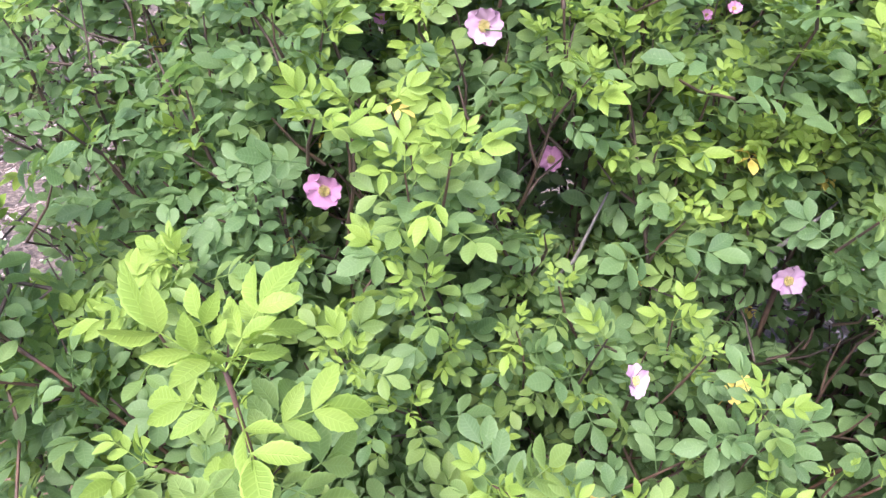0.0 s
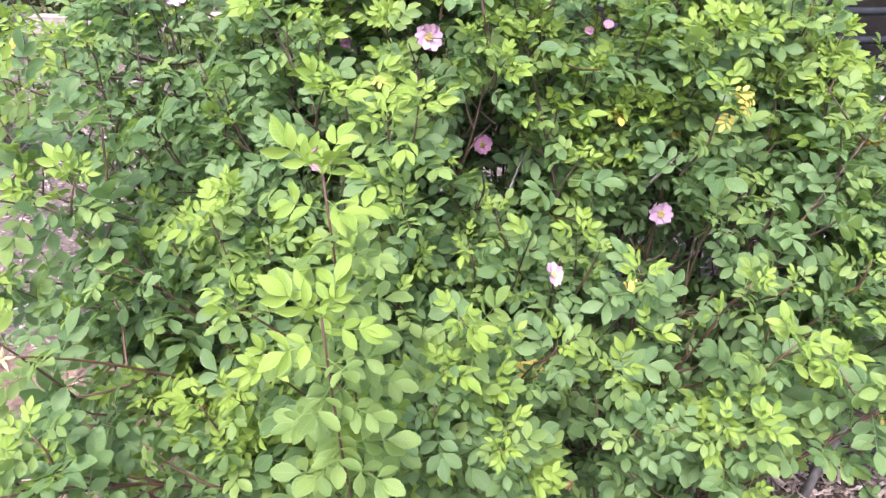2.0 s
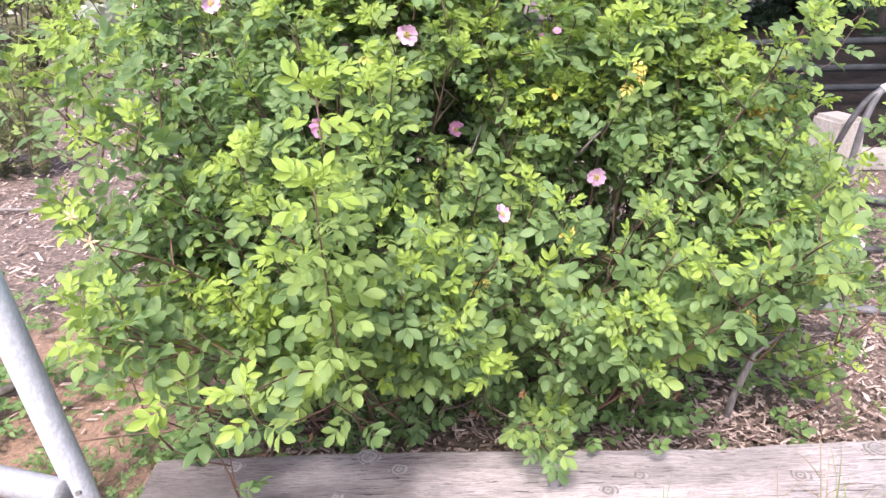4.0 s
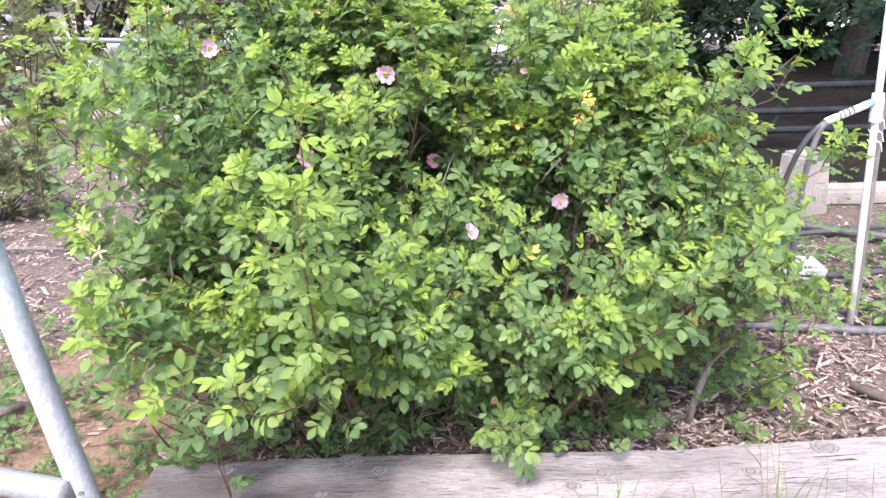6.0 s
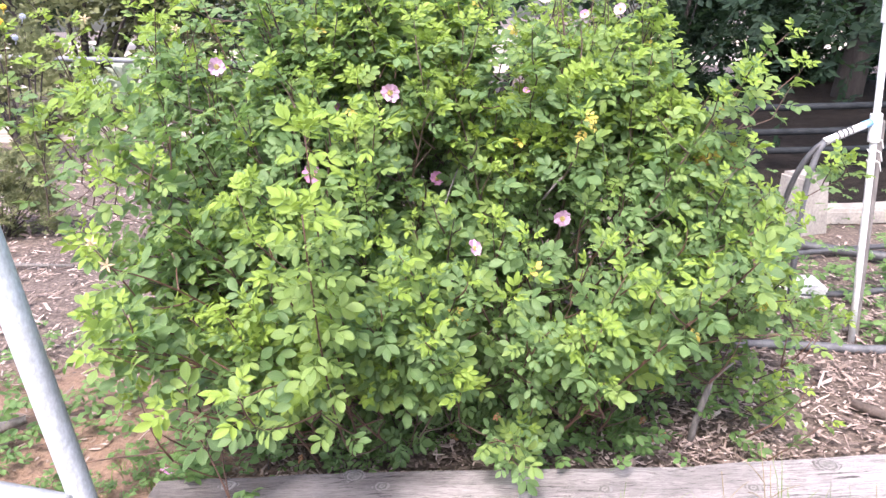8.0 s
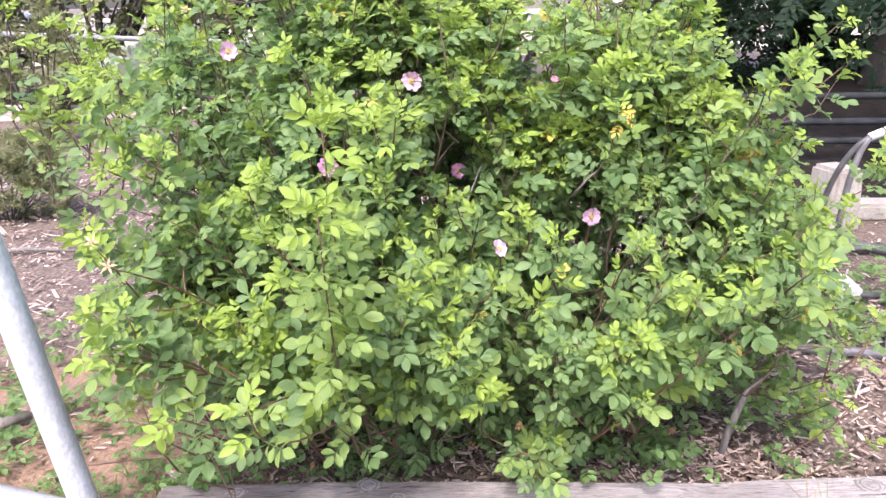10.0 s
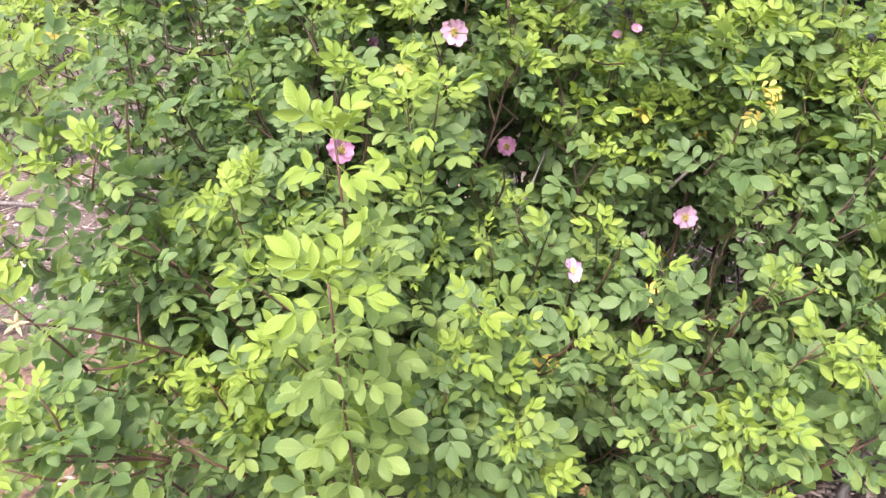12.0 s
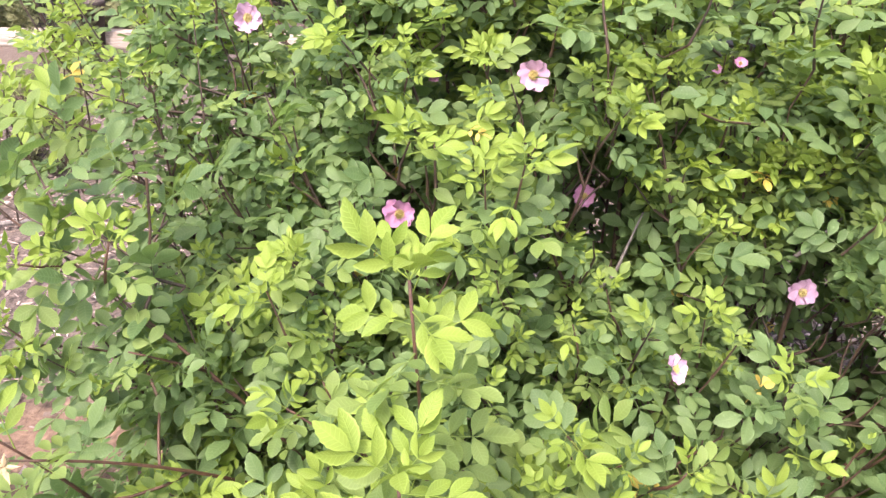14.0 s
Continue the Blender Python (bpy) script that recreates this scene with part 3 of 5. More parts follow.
build_hose("irrigation_hose", [(1.05, 1.12, 0.02), (1.25, 1.06, 0.025), (1.5, 1.0, 0.02), (1.8, 1.04, 0.02), (2.3, 1.3, 0.02)], 0.014, M_GREYHOSE, "grey irrigation hose lying on the bark mulch")
build_hose("irrigation_hose", [(1.2, 1.62, 0.03), (1.42, 1.47, 0.03), (1.75, 1.45, 0.02), (2.3, 1.6, 0.02)], 0.012, M_RUBBER, "black drip hose lying on the mulch")
build_hose("irrigation_hose", [(1.3, 2.2, 0.03), (1.7, 2.05, 0.03), (2.1, 1.72, 0.03), (2.5, 1.55, 0.02)], 0.02, M_RUBBER, "thick black hose curving over the mulch")
build_hose("irrigation_hose", [(1.25, 1.95, 0.03), (1.6, 1.88, 0.03), (2.0, 1.9, 0.03), (2.6, 1.95, 0.02)], 0.012, M_RUBBER, "black drip hose lying on the mulch")


def build_slabs():
    ob = new("white_board", rough_beam("white_board", (0.29, 0.14, 0.05), M_WHITE, 0.003, 4, 4, 0.008))
    ob.matrix_basis = pose(1.44, 1.52, 0.03, 0, 0, -10)
    tagged(ob, "short white painted board lying on the mulch", "board")
    bm = bmesh.new()
    bmesh.ops.create_cube(bm, size=1)
    bmesh.ops.scale(bm, vec=(0.19, 0.17, 0.29), verts=bm.verts)
    for v in bm.verts:
        if v.co.z > 0:
            v.co.x *= 0.72
    bmesh.ops.bevel(bm, geom=bm.edges[:], offset=0.015, segments=2, affect="EDGES")
    ob = new("concrete_block", bm_mesh("concrete_block", bm, M_CONC))
    ob.matrix_basis = pose(1.95, 2.27, 0.135, 0, 0, 12)
    tagged(ob, "pale tan tapered concrete block by the edging", "block")


build_slabs()

def build_stick(name, pts, radii, mat, label):
    V, T = tube(pts, radii, 9)
    V = V + np.array([noise.noise_vector(Vector(v) * 40) for v in V]) * 0.002
    tagged(new(name, tri_mesh(name, V, T, [mat], smooth=True)), label, "stick")


build_stick("dead_stick", [(0.718, 0.62, -0.01), (0.735, 0.62, 0.07), (0.758, 0.62, 0.15), (0.764, 0.618, 0.175), (0.785, 0.61, 0.20), (0.805, 0.6, 0.225)], [0.0085, 0.0085, 0.0075, 0.0045, 0.0035, 0.002], M_STICK, "grey weathered stick leaning up from the mulch")
build_stick("dark_branch", [(1.20, 0.715, 0.022), (1.25, 0.62, 0.024), (1.32, 0.49, 0.022)], [0.013, 0.0145, 0.016], M_DARKSTICK, "dark thick cut branch lying on the mulch")
build_stick("dead_stick", [(-1.9, 2.3, 0.012), (-1.6, 2.36, 0.02), (-1.35, 2.33, 0.012)], [0.008, 0.01, 0.006], M_STICK, "pale grey stick lying on the mulch")
build_stick("dead_stick", [(-1.08, 0.88, 0.012), (-0.96, 0.95, 0.02)], [0.02, 0.012], M_STICK, "pale grey wood splinter on the soil")


def build_pot():
    bm = bmesh.new()
    prof = [(0.0, 0.0), (0.12, 0.0), (0.165, 0.34), (0.18, 0.34), (0.18, 0.38), (0.16, 0.38), (0.15, 0.33), (0.0, 0.33)]
    vs = [bm.verts.new((r, 0, z)) for r, z in prof]
    es = [bm.edges.new((a, b2)) for a, b2 in zip(vs, vs[1:])]
    bmesh.ops.spin(bm, geom=vs + es, cent=(0, 0, 0), axis=(0, 0, 1), angle=2 * math.pi, steps=28)
    bmesh.ops.remove_doubles(bm, verts=bm.verts[:], dist=0.0005)
    bmesh.ops.recalc_face_normals(bm, faces=bm.faces[:])
    ob = new("plant_pot", bm_mesh("plant_pot", bm, M_POT, True))
    ob.matrix_basis = pose(-3.05, 6.2, 0, 0, 0, 0)
    tagged(ob, "dark brown tapered plant pot beside the far edging", "pot")


build_pot()
build_stick("leaning_board", [(1.05, 6.05, -0.02), (1.27, 6.15, 0.4), (1.44, 6.25, 0.78)], [0.045, 0.045, 0.04], M_DARKBOARD, "dark weathered leaning post behind the bed")


# ---- leaves ----
def leaflet(detail, young=False):
    """One leaflet along +y, folded at its midrib: vertices, triangles, uv. detail: 0 coarse, 1 plain, 2 toothed. Mature ones are broad and blunt, young ones slim, folded and bent back."""
    rows = ([0.0, 0.38, 0.76, 1.0], [0.0, 0.15, 0.38, 0.62, 0.85, 1.0], [0.0, 0.08, 0.16, 0.24, 0.32, 0.40, 0.48, 0.56, 0.64, 0.72, 0.80, 0.87, 0.94, 1.0])[detail]
    wide, fold, bend = (0.225, 0.34, 0.24) if young else (0.268, 0.32, 0.17)
    V, U, T = [(0, 0, 0)], [(0.5, 0)], []
    for k, u in enumerate(rows[1:-1]):
        h = wide * (math.sin(math.pi * u ** (1.0 if young else 1.22)) ** (0.9 - (0.05 if young else 0.25) * u))
        if detail == 2:
            h *= 1.045 if k % 2 else 0.955
        for s in (-1, 0, 1):
            V.append((s * h, u + (0.025 if detail == 2 and s and k % 2 else 0), fold * h * abs(s) - bend * u * u))
            U.append((0.5 + 0.5 * s, u))
    V.append((0, 1, -bend * 1.05))
    U.append((0.5, 1))
    T += [(0, 2, 1), (0, 3, 2)]
    for k in range(len(rows) - 3):
        a = 1 + 3 * k
        for j in (0, 1):
            T += [(a + j, a + j + 1, a + j + 4), (a + j, a + j + 4, a + j + 3)]
    a, e = 1 + 3 * (len(rows) - 3), len(V) - 1
    T += [(a, a + 1, e), (a + 1, a + 2, e)]
    return np.array(V), np.array(T), np.array(U)


def compound_leaf(detail, seed, young=False):
    """A pinnate leaf, 1 long: pairs of leaflets and one at the end on a thin stalk."""
    r = np.random.default_rng(seed)
    v0, t0, u0 = leaflet(detail, young)
    pairs = 2 if young or seed % 3 == 0 else 3
    V, T, U, o = [], [], [], 0
    droop = r.uniform(0.0, 0.12) if young else r.uniform(0.02, 0.25)
    spots = [(f, s) for f in np.linspace(0.30 if pairs == 2 else 0.20, 0.56, pairs) for s in (-1, 1)] + [(0.62, 0)]
    for f, s in spots:
        size = (0.42 if s == 0 else 0.31 + 0.09 * (f - 0.2) / 0.5) * r.uniform(0.88, 1.12) * (1.14 if young else 1.0)
        yaw = -s * radians(r.uniform(36, 60) if young else r.uniform(48, 72)) + r.normal(0, 0.08)
        pit, rol = r.normal(-0.06, 0.2), r.normal(0, 0.22) + s * 0.08
        m = Euler((pit, rol, yaw)).to_matrix()
        v = (v0 * (size * r.uniform(0.95, 1.12), size, size)) @ np.array(m).T
        V.append(v + np.array([0, f, -droop * f * f]))
        T.append(t0 + o)
        U.append(u0)
        o += len(v0)
    if detail:
        ts = np.linspace(0, 0.7, 3)
        sv, st = tube(np.stack([ts * 0, ts, -droop * ts * ts - 0.006], 1), [0.012, 0.009, 0.006], 3, caps=False)
        V.append(sv)
        T.append(st + o)
        U.append(np.full((len(sv), 2), 0.5))
    return np.vstack(V), np.vstack(T), np.vstack(U)


POOL = [[[compound_leaf(d, k, y) for k in range(14)] for d in range(3)] for y in (False, True)]
LOW = POOL[0][1]


def frames(Y, Z):
    Y = Y / np.linalg.norm(Y, axis=-1, keepdims=True)
    X = np.cross(Y, Z)
    X /= np.linalg.norm(X, axis=-1, keepdims=True)
    return np.stack([X, Y, np.cross(X, Y)], -1)


# ---- the rose bush ----
BUSH = Vector((0.2, 0.95, 0.0))
VIEW_SIDE = np.array([0.0, -0.5, 1.04])  # near the camera's path; flowers are turned and cleared towards it
FLOWERS = [  # place, size, facing (mostly towards the camera), pale or not
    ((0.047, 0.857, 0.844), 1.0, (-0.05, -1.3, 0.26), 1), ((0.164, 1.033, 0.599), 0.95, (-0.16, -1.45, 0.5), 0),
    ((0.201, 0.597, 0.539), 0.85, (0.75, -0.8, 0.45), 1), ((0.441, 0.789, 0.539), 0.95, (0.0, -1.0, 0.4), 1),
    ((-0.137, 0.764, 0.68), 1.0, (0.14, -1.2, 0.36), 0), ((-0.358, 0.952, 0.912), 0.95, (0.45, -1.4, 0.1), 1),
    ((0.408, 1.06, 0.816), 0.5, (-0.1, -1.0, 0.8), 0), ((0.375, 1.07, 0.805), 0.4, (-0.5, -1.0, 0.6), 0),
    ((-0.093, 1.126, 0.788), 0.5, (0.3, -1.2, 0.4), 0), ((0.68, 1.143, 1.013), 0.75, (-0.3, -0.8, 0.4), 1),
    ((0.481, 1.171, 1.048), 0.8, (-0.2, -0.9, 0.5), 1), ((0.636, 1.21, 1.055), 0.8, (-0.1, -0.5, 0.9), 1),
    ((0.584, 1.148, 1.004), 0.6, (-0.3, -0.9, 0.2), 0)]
SPENT = [((-0.474, 0.346, 0.665), (-0.2, -0.8, 0.6)), ((-0.70, 1.12, 1.03), (0.2, -0.7, 0.7)), ((-0.46, 1.03, 1.0), (0.0, -0.6, 0.8)), ((0.10, 1.17, 0.93), (0.0, -0.7, 0.7)), ((-0.45, 0.33, 0.63), (0.3, -0.9, 0.3))]
YELLOWED = [(-0.048, 0.62, 0.835), (0.422, 0.885, 0.761), (0.46, 0.88, 0.755), (0.43, 0.575, 0.805), (0.445, 0.57, 0.78), (-0.2, 0.66, 0.66), (0.33, 0.6, 0.50), (0.75, 0.62, 0.42), (0.55, 1.0, 0.95)]
TIPS = [  # ends of young shoots that stand proud of the bush
    (-0.048, 0.62, 0.835), (-0.033, 0.579, 0.789), (-0.048, 0.585, 0.70), (0.086, 0.73, 0.619), (0.304, 0.477, 0.509),
    (-0.26, 0.515, 0.697), (-0.265, 0.733, 0.764), (-0.222, 0.373, 0.447), (0.401, 0.326, 0.457), (-0.474, 0.346, 0.659),
    (-0.226, 0.165, 0.458), (0.144, 0.387, 0.315), (-0.035, 0.41, 0.331), (0.833, 0.715, 0.87), (0.46, 0.372, 0.544),
    (0.29, 0.485, 0.166), (0.314, 0.805, 0.649), (0.901, 0.45, 0.36), (-0.386, 0.358, 0.39), (0.43, 0.60, 0.80), (1.10, 0.95, 0.86)]


SHOOTS = [  # shoots further back or greener: place of the tip, how young
    (-0.340, 0.551, 0.574, 1.0), (-0.219, 0.381, 0.650, 0.9), (0.160, 0.570, 0.615, 1.0), (0.382, 0.713, 0.558, 0.9), (0.008, 0.569, 0.812, 1.0),
    (-0.192, 0.714, 0.916, 1.0), (-0.502, 0.531, 0.769, 0.95), (-0.179, 0.342, 0.582, 1.2), (-0.440, 0.230, 0.522, 0.8), (-0.119, 0.299, 0.345, 0.7),
    (0.080, 0.414, 0.484, 0.9), (0.039, 0.410, 0.593, 1.2), (-0.345, 0.220, 0.418, 0.9), (0.565, 0.510, 0.310, 1.1), (0.251, 0.650, 0.578, 0.8),
    (-0.199, 0.756, 0.776, 0.6), (-0.457, 0.510, 0.748, 0.8), (-0.025, 0.809, 0.877, 0.9), (0.536, 0.833, 0.685, 0.8), (0.633, 0.750, 0.484, 0.9),
    (0.696, 0.596, 0.648, 0.9), (0.443, 0.667, 0.874, 0.9), (0.183, 1.004, 0.800, 0.7), (0.753, 0.907, 0.620, 0.8)]


GAPS = [  # thin places in the crown: middle, half sizes, share of the leaves that is missing
    ((0.46, 0.70, 0.40), (0.18, 0.17, 0.16), 0.84), ((0.17, 0.67, 0.40), (0.10, 0.15, 0.10), 0.7), ((-0.60, 1.00, 0.58), (0.20, 0.40, 0.20), 0.75),
    ((-0.58, 0.78, 0.20), (0.20, 0.40, 0.18), 0.85), ((0.33, 0.90, 0.50), (0.08, 0.20, 0.06), 0.7), ((0.47, 0.62, 0.50), (0.13, 0.12, 0.09), 0.75), ((0.57, 0.80, 0.52), (0.10, 0.15, 0.09), 0.6), ((-0.10, 0.75, 0.62), (0.07, 0.14, 0.05), 0.7),
    ((0.24, 0.55, 0.44), (0.13, 0.10, 0.11), 0.82), ((0.43, 0.54, 0.47), (0.16, 0.10, 0.12), 0.78)]


def reach(x, z):
    """Half depth of the crown in front, at a place along it and a height; two lobes hang forward."""
    d = 0.36 + 0.24 * (z - 0.1) / 0.3 if z < 0.4 else 0.60 * max(0.0, 1 - ((z - 0.4) / 0.74) ** 1.6)
    d += 0.16 * math.exp(-((x + 0.2) / 0.28) ** 2 - ((z - 0.42) / 0.14) ** 2)
    d -= 0.05 + 0.22 * math.exp(-((x - 0.28) / 0.27) ** 2 - ((z - 0.64) / 0.15) ** 2)
    return d + 0.10 * math.exp(-((x - 0.42) / 0.2) ** 2 - ((z - 0.48) / 0.14) ** 2)


def half_width(z, left=False):
    return float(np.interp(z, [0.05, 0.2, 0.5, 0.8, 1.0, 1.2], [0.45, 0.58, 0.70, 0.76, 0.74, 0.45] if left else [0.50, 0.66, 0.82, 0.66, 0.46, 0.28]))


def hollow(p):
    """The open dark gaps low in the crown, where only bare canes stand."""
    x, y, z = p
    return (((x + 0.05) / 0.11) ** 2 + ((z - 0.06) / 0.20) ** 2 < 1 and y < 0.9) or (((x - 0.20) / 0.08) ** 2 + ((z - 0.42) / 0.06) ** 2 < 1 and y < 0.7)


class Bush:
    def __init__(self):
        self.leaf_at, self.leaf_y, self.leaf_z, self.leaf_s, self.leaf_m = [], [], [], [], []
        self.canes, self.stems, self.leaf_free, self.free, self.leaf_deep, self.deep = [], [], [], False, [], False
        self.at, self.rad, self.who, self.count = np.zeros((60000, 3)), np.zeros(60000), np.zeros(60000, int), 0

    def leaf(self, p, y, z, s, m):
        self.leaf_at.append(p)
        self.leaf_y.append(y)
        self.leaf_z.append(z)
        self.leaf_s.append(s)
        self.leaf_m.append(m)
        self.leaf_free.append(self.free)
        self.leaf_deep.append(self.deep)

    def twig(self, base, tip, n, size, young=1.0, rad=0.0016):
        """A side shoot with leaves all round it, smaller and yellower to its tip."""
        base, tip = np.array(base, float), np.array(tip, float)
        d = tip - base
        L = np.linalg.norm(d)
        d /= L
        mid = (base + tip) / 2 + np.array([rng.normal(0, 0.1), rng.normal(0, 0.1), -0.12]) * L
        path = bezier(base, mid, tip, 7)
        owner = self.nearest(base)
        self.stems.append((owner, path, np.linspace(rad * 1.4, rad * 0.6, 7)))
        a0 = rng.uniform(0, 6.28)
        s1 = np.cross(d, [0.2, 0.1, 1.0])
        s1 /= np.linalg.norm(s1) + 1e-9
        s2 = np.cross(d, s1)
        for k in range(n):
            f = (k + 0.4) / n
            i = f * 6
            p = path[int(i)] + (path[min(int(i) + 1, 6)] - path[int(i)]) * (i - int(i))
            a = a0 + k * 2.4
            rad_dir = math.cos(a) * s1 + math.sin(a) * s2
            y = rad_dir * (1.0 - 0.12 * f) + d * (0.25 + 0.35 * f) + np.array([0, -0.12, -0.08 * (1 - f)]) + rng.normal(0, 0.14, 3)
            z = np.array([0, -0.55, 0.9]) + d * 0.35 + rng.normal(0, 0.26, 3)
            age = f * young + rng.normal(0, 0.12)
            m = 2 if age > 0.86 else (1 if age > 0.46 else 0)
            if rng.random() < 0.001:
                m = 3
            self.leaf(p, y, z, size * (1.05 - 0.36 * f * f) * rng.uniform(0.8, 1.15), m)
        if young > 0.7:
            for k in range(4 if tip[2] > 0.7 else 3):
                a = a0 + k * 2.4
                y = d * (0.6 + 0.15 * k) + 0.9 * (math.cos(a) * s1 + math.sin(a) * s2) + np.array([0, -0.1, 0.1])
                self.leaf(tip, y, np.array([0, -0.5, 0.7]) + d * 0.2 + rng.normal(0, 0.3, 3), size * rng.uniform(0.40, 0.62), 2)

    def cane(self, path, r0, r1):
        path, r = np.asarray(path), np.linspace(r0, r1, len(path))
        self.canes.append((path, r))
        self.grow(path[3:], r[3:], len(self.canes) - 1)

    def grow(self, pts, radii, who):
        n, k = self.count, len(pts)
        self.at[n:n + k], self.rad[n:n + k], self.who[n:n + k] = pts, radii, who
        self.count += k

    def nearest(self, p):
        n = self.count
        return int(self.who[((self.at[:n] - p) ** 2).sum(1).argmin()])

    def link(self, base):
        """A thin branch from the nearest wood, rather from below, to the foot of a twig."""
        n = self.count
        c = self.at[:n]
        cost = ((c - base) ** 2).sum(1) + np.where(c[:, 2] > base[2] - 0.005, 0.02, 0)
        k = int(cost.argmin())
        q, who = c[k].copy(), int(self.who[k])
        mid = (q + base) / 2 + np.array([0, 0, -0.12]) * np.linalg.norm(base - q) + rng.normal(0, 0.004, 3)
        path = bezier(q, mid, base, 7)
        r = np.linspace(min(self.rad[k], 0.0026), 0.0015, 7)
        self.stems.append((who, path, r))
        self.grow(path[2:], r[2:], who)


def build_bush():
    B = Bush()
    # canes from the foot outwards
    for k in range(40):
        a = k * 2.39996
        q = math.sqrt((k + 0.5) / 40)
        foot = np.array([0.2 + 0.42 * q * math.cos(a), 0.98 + 0.24 * q * math.sin(a), -0.01])
        z = rng.uniform(0.55, 1.02)
        ex = 0.2 + half_width(z) * 0.88 * q * math.cos(a + 0.2)
        end = np.array([ex, 1.0 + (reach(ex, z) * 0.85 if math.sin(a) < 0 else 0.5) * q * math.sin(a), z])
        mid = np.array([foot[0] * 0.75 + end[0] * 0.25, foot[1] * 0.75 + end[1] * 0.25, z * 0.85])
        B.cane(bezier(foot, mid, end, 14), rng.uniform(0.0045, 0.0075), 0.0022)
    # the tall straight shoot in front, and arching side canes
    for foot, mid, end in (((-0.06, 0.72, 0), (-0.08, 0.33, 0.25), (-0.098, 0.256, 0.842)), ((-0.15, 0.8, 0), (-0.25, 0.5, 0.5), (-0.46, 0.35, 0.62)),
                           ((0.5, 0.85, 0), (0.68, 0.8, 0.55), (0.82, 0.72, 0.84)), ((0.45, 0.8, 0), (0.6, 0.55, 0.35), (0.88, 0.46, 0.35)),
                           ((0.5, 0.95, 0), (0.8, 0.98, 0.6), (1.08, 0.95, 0.84)), ((-0.1, 0.95, 0), (-0.35, 0.95, 0.6), (-0.78, 1.05, 0.78)),
                           ((0.2, 1.1, 0), (0.22, 1.12, 0.7), (0.28, 1.12, 1.22)), ((0.45, 1.1, 0), (0.55, 1.15, 0.7), (0.62, 1.18, 1.06)),
                           ((0.3, 0.7, 0), (0.32, 0.5, 0.1), (0.29, 0.42, 0.155)), ((0.05, 0.8, 0), (-0.1, 0.4, 0.4), (-0.215, 0.20, 0.44)), ((-0.05, 0.72, 0.0), (-0.3, 0.55, 0.16), (-0.74, 0.56, 0.11)),
                           ((-0.05, 1.1, 0), (-0.1, 1.15, 0.7), (-0.15, 1.15, 1.15)), ((-0.1, 1.1, 0), (-0.3, 1.15, 0.7), (-0.42, 1.2, 1.05)), ((-0.06, 0.70, 0), (-0.10, 0.26, 0.2), (-0.106, 0.195, 0.735))):
        B.cane(bezier(foot, mid, end, 18), 0.0026 if foot[0] == -0.06 else 0.0034, 0.0012)
    B.free = True
    # long reddish canes that arch out of the sides, leafy towards their ends
    for foot, mid, end, n in (((-0.12, 0.72, 0), (-0.20, 0.40, 0.62), (-0.54, 0.57, 0.76), 9), ((-0.15, 0.85, 0), (-0.32, 0.62, 0.58), (-0.57, 0.60, 0.58), 7),
                              ((-0.15, 0.62, 0), (-0.25, 0.36, 0.46), (-0.455, 0.25, 0.515), 7), ((0.30, 0.75, 0), (0.42, 0.42, 0.55), (0.86, 0.74, 0.885), 10),
                              ((0.32, 0.62, 0), (0.40, 0.28, 0.34), (0.70, 0.36, 0.545), 8), ((0.5, 0.75, 0), (0.75, 0.7, 0.4), (1.16, 0.85, 0.18), 8),
                              ((0.5, 0.85, 0), (0.85, 0.8, 0.5), (1.23, 0.9, 0.58), 3), ((0.45, 0.7, 0), (0.65, 0.62, 0.25), (0.96, 0.70, 0.07), 7)):
        path = bezier(foot, mid, end, 18)
        B.cane(path, 0.0028, 0.0012)
        for k in range(n):
            i = 17 - k
            side = np.array([rng.normal(0, 0.05), rng.normal(-0.02, 0.04), rng.uniform(0.02, 0.07)])
            B.twig(path[i], path[i] + side + (path[i] - path[i - 1]) * 0.4, int(rng.integers(4, 6)), rng.uniform(0.068, 0.085), 0.92 if k < 5 else 0.6)
    # the two tall front shoots: large leaves apart on a red stem, a pale tuft at the tip
    for which, count, start, size in ((40, 32, 9.5, 0.069), (53, 26, 10.5, 0.070)):
        c = B.canes[which][0]
        for k in range(count):
            f = start + (16.9 - start) * ((k + 0.5) / count) ** 0.72
            i = int(f)
            p = c[i] + (c[min(i + 1, 17)] - c[i]) * (f - i)
            a, g = k * 2.4 + which, k / count
            y = np.array([math.cos(a), math.sin(a) * 0.9 - 0.1, 0.45 * g - 0.25])
            B.leaf(p, y + rng.normal(0, 0.12, 3), np.array([0, -0.5, 0.9]) + rng.normal(0, 0.25, 3), size * (1.0 - 0.25 * g * g) * rng.uniform(0.88, 1.12), 2 if g > 0.86 or rng.random() < 0.08 else 1)
        for k in range(5):
            a = k * 2.4
            B.leaf(c[-1], np.array([0.75 * math.cos(a), 0.75 * math.sin(a), 1.0 - 0.06 * k]), np.array([0, -0.5, 0.5]) + rng.normal(0, 0.2, 3), 0.036 + 0.006 * k, 2)
    B.free = False
    # proud young shoots
    for t in TIPS:
        t = np.array(t)
        out = t - np.array([0.2, 1.0, max(0.25, t[2] - 0.35)])
        out /= np.linalg.norm(out)
        out = out * 0.5 + np.array([0, -0.05, 0.75])
        out /= np.linalg.norm(out)
        base = t - out * rng.uniform(0.10, 0.16)
        B.free = t[2] < 0.2
        B.link(base)
        B.twig(base, t, 7, 0.080, 1.2 if t[0] < 0.3 else 1.05)
    B.free = False
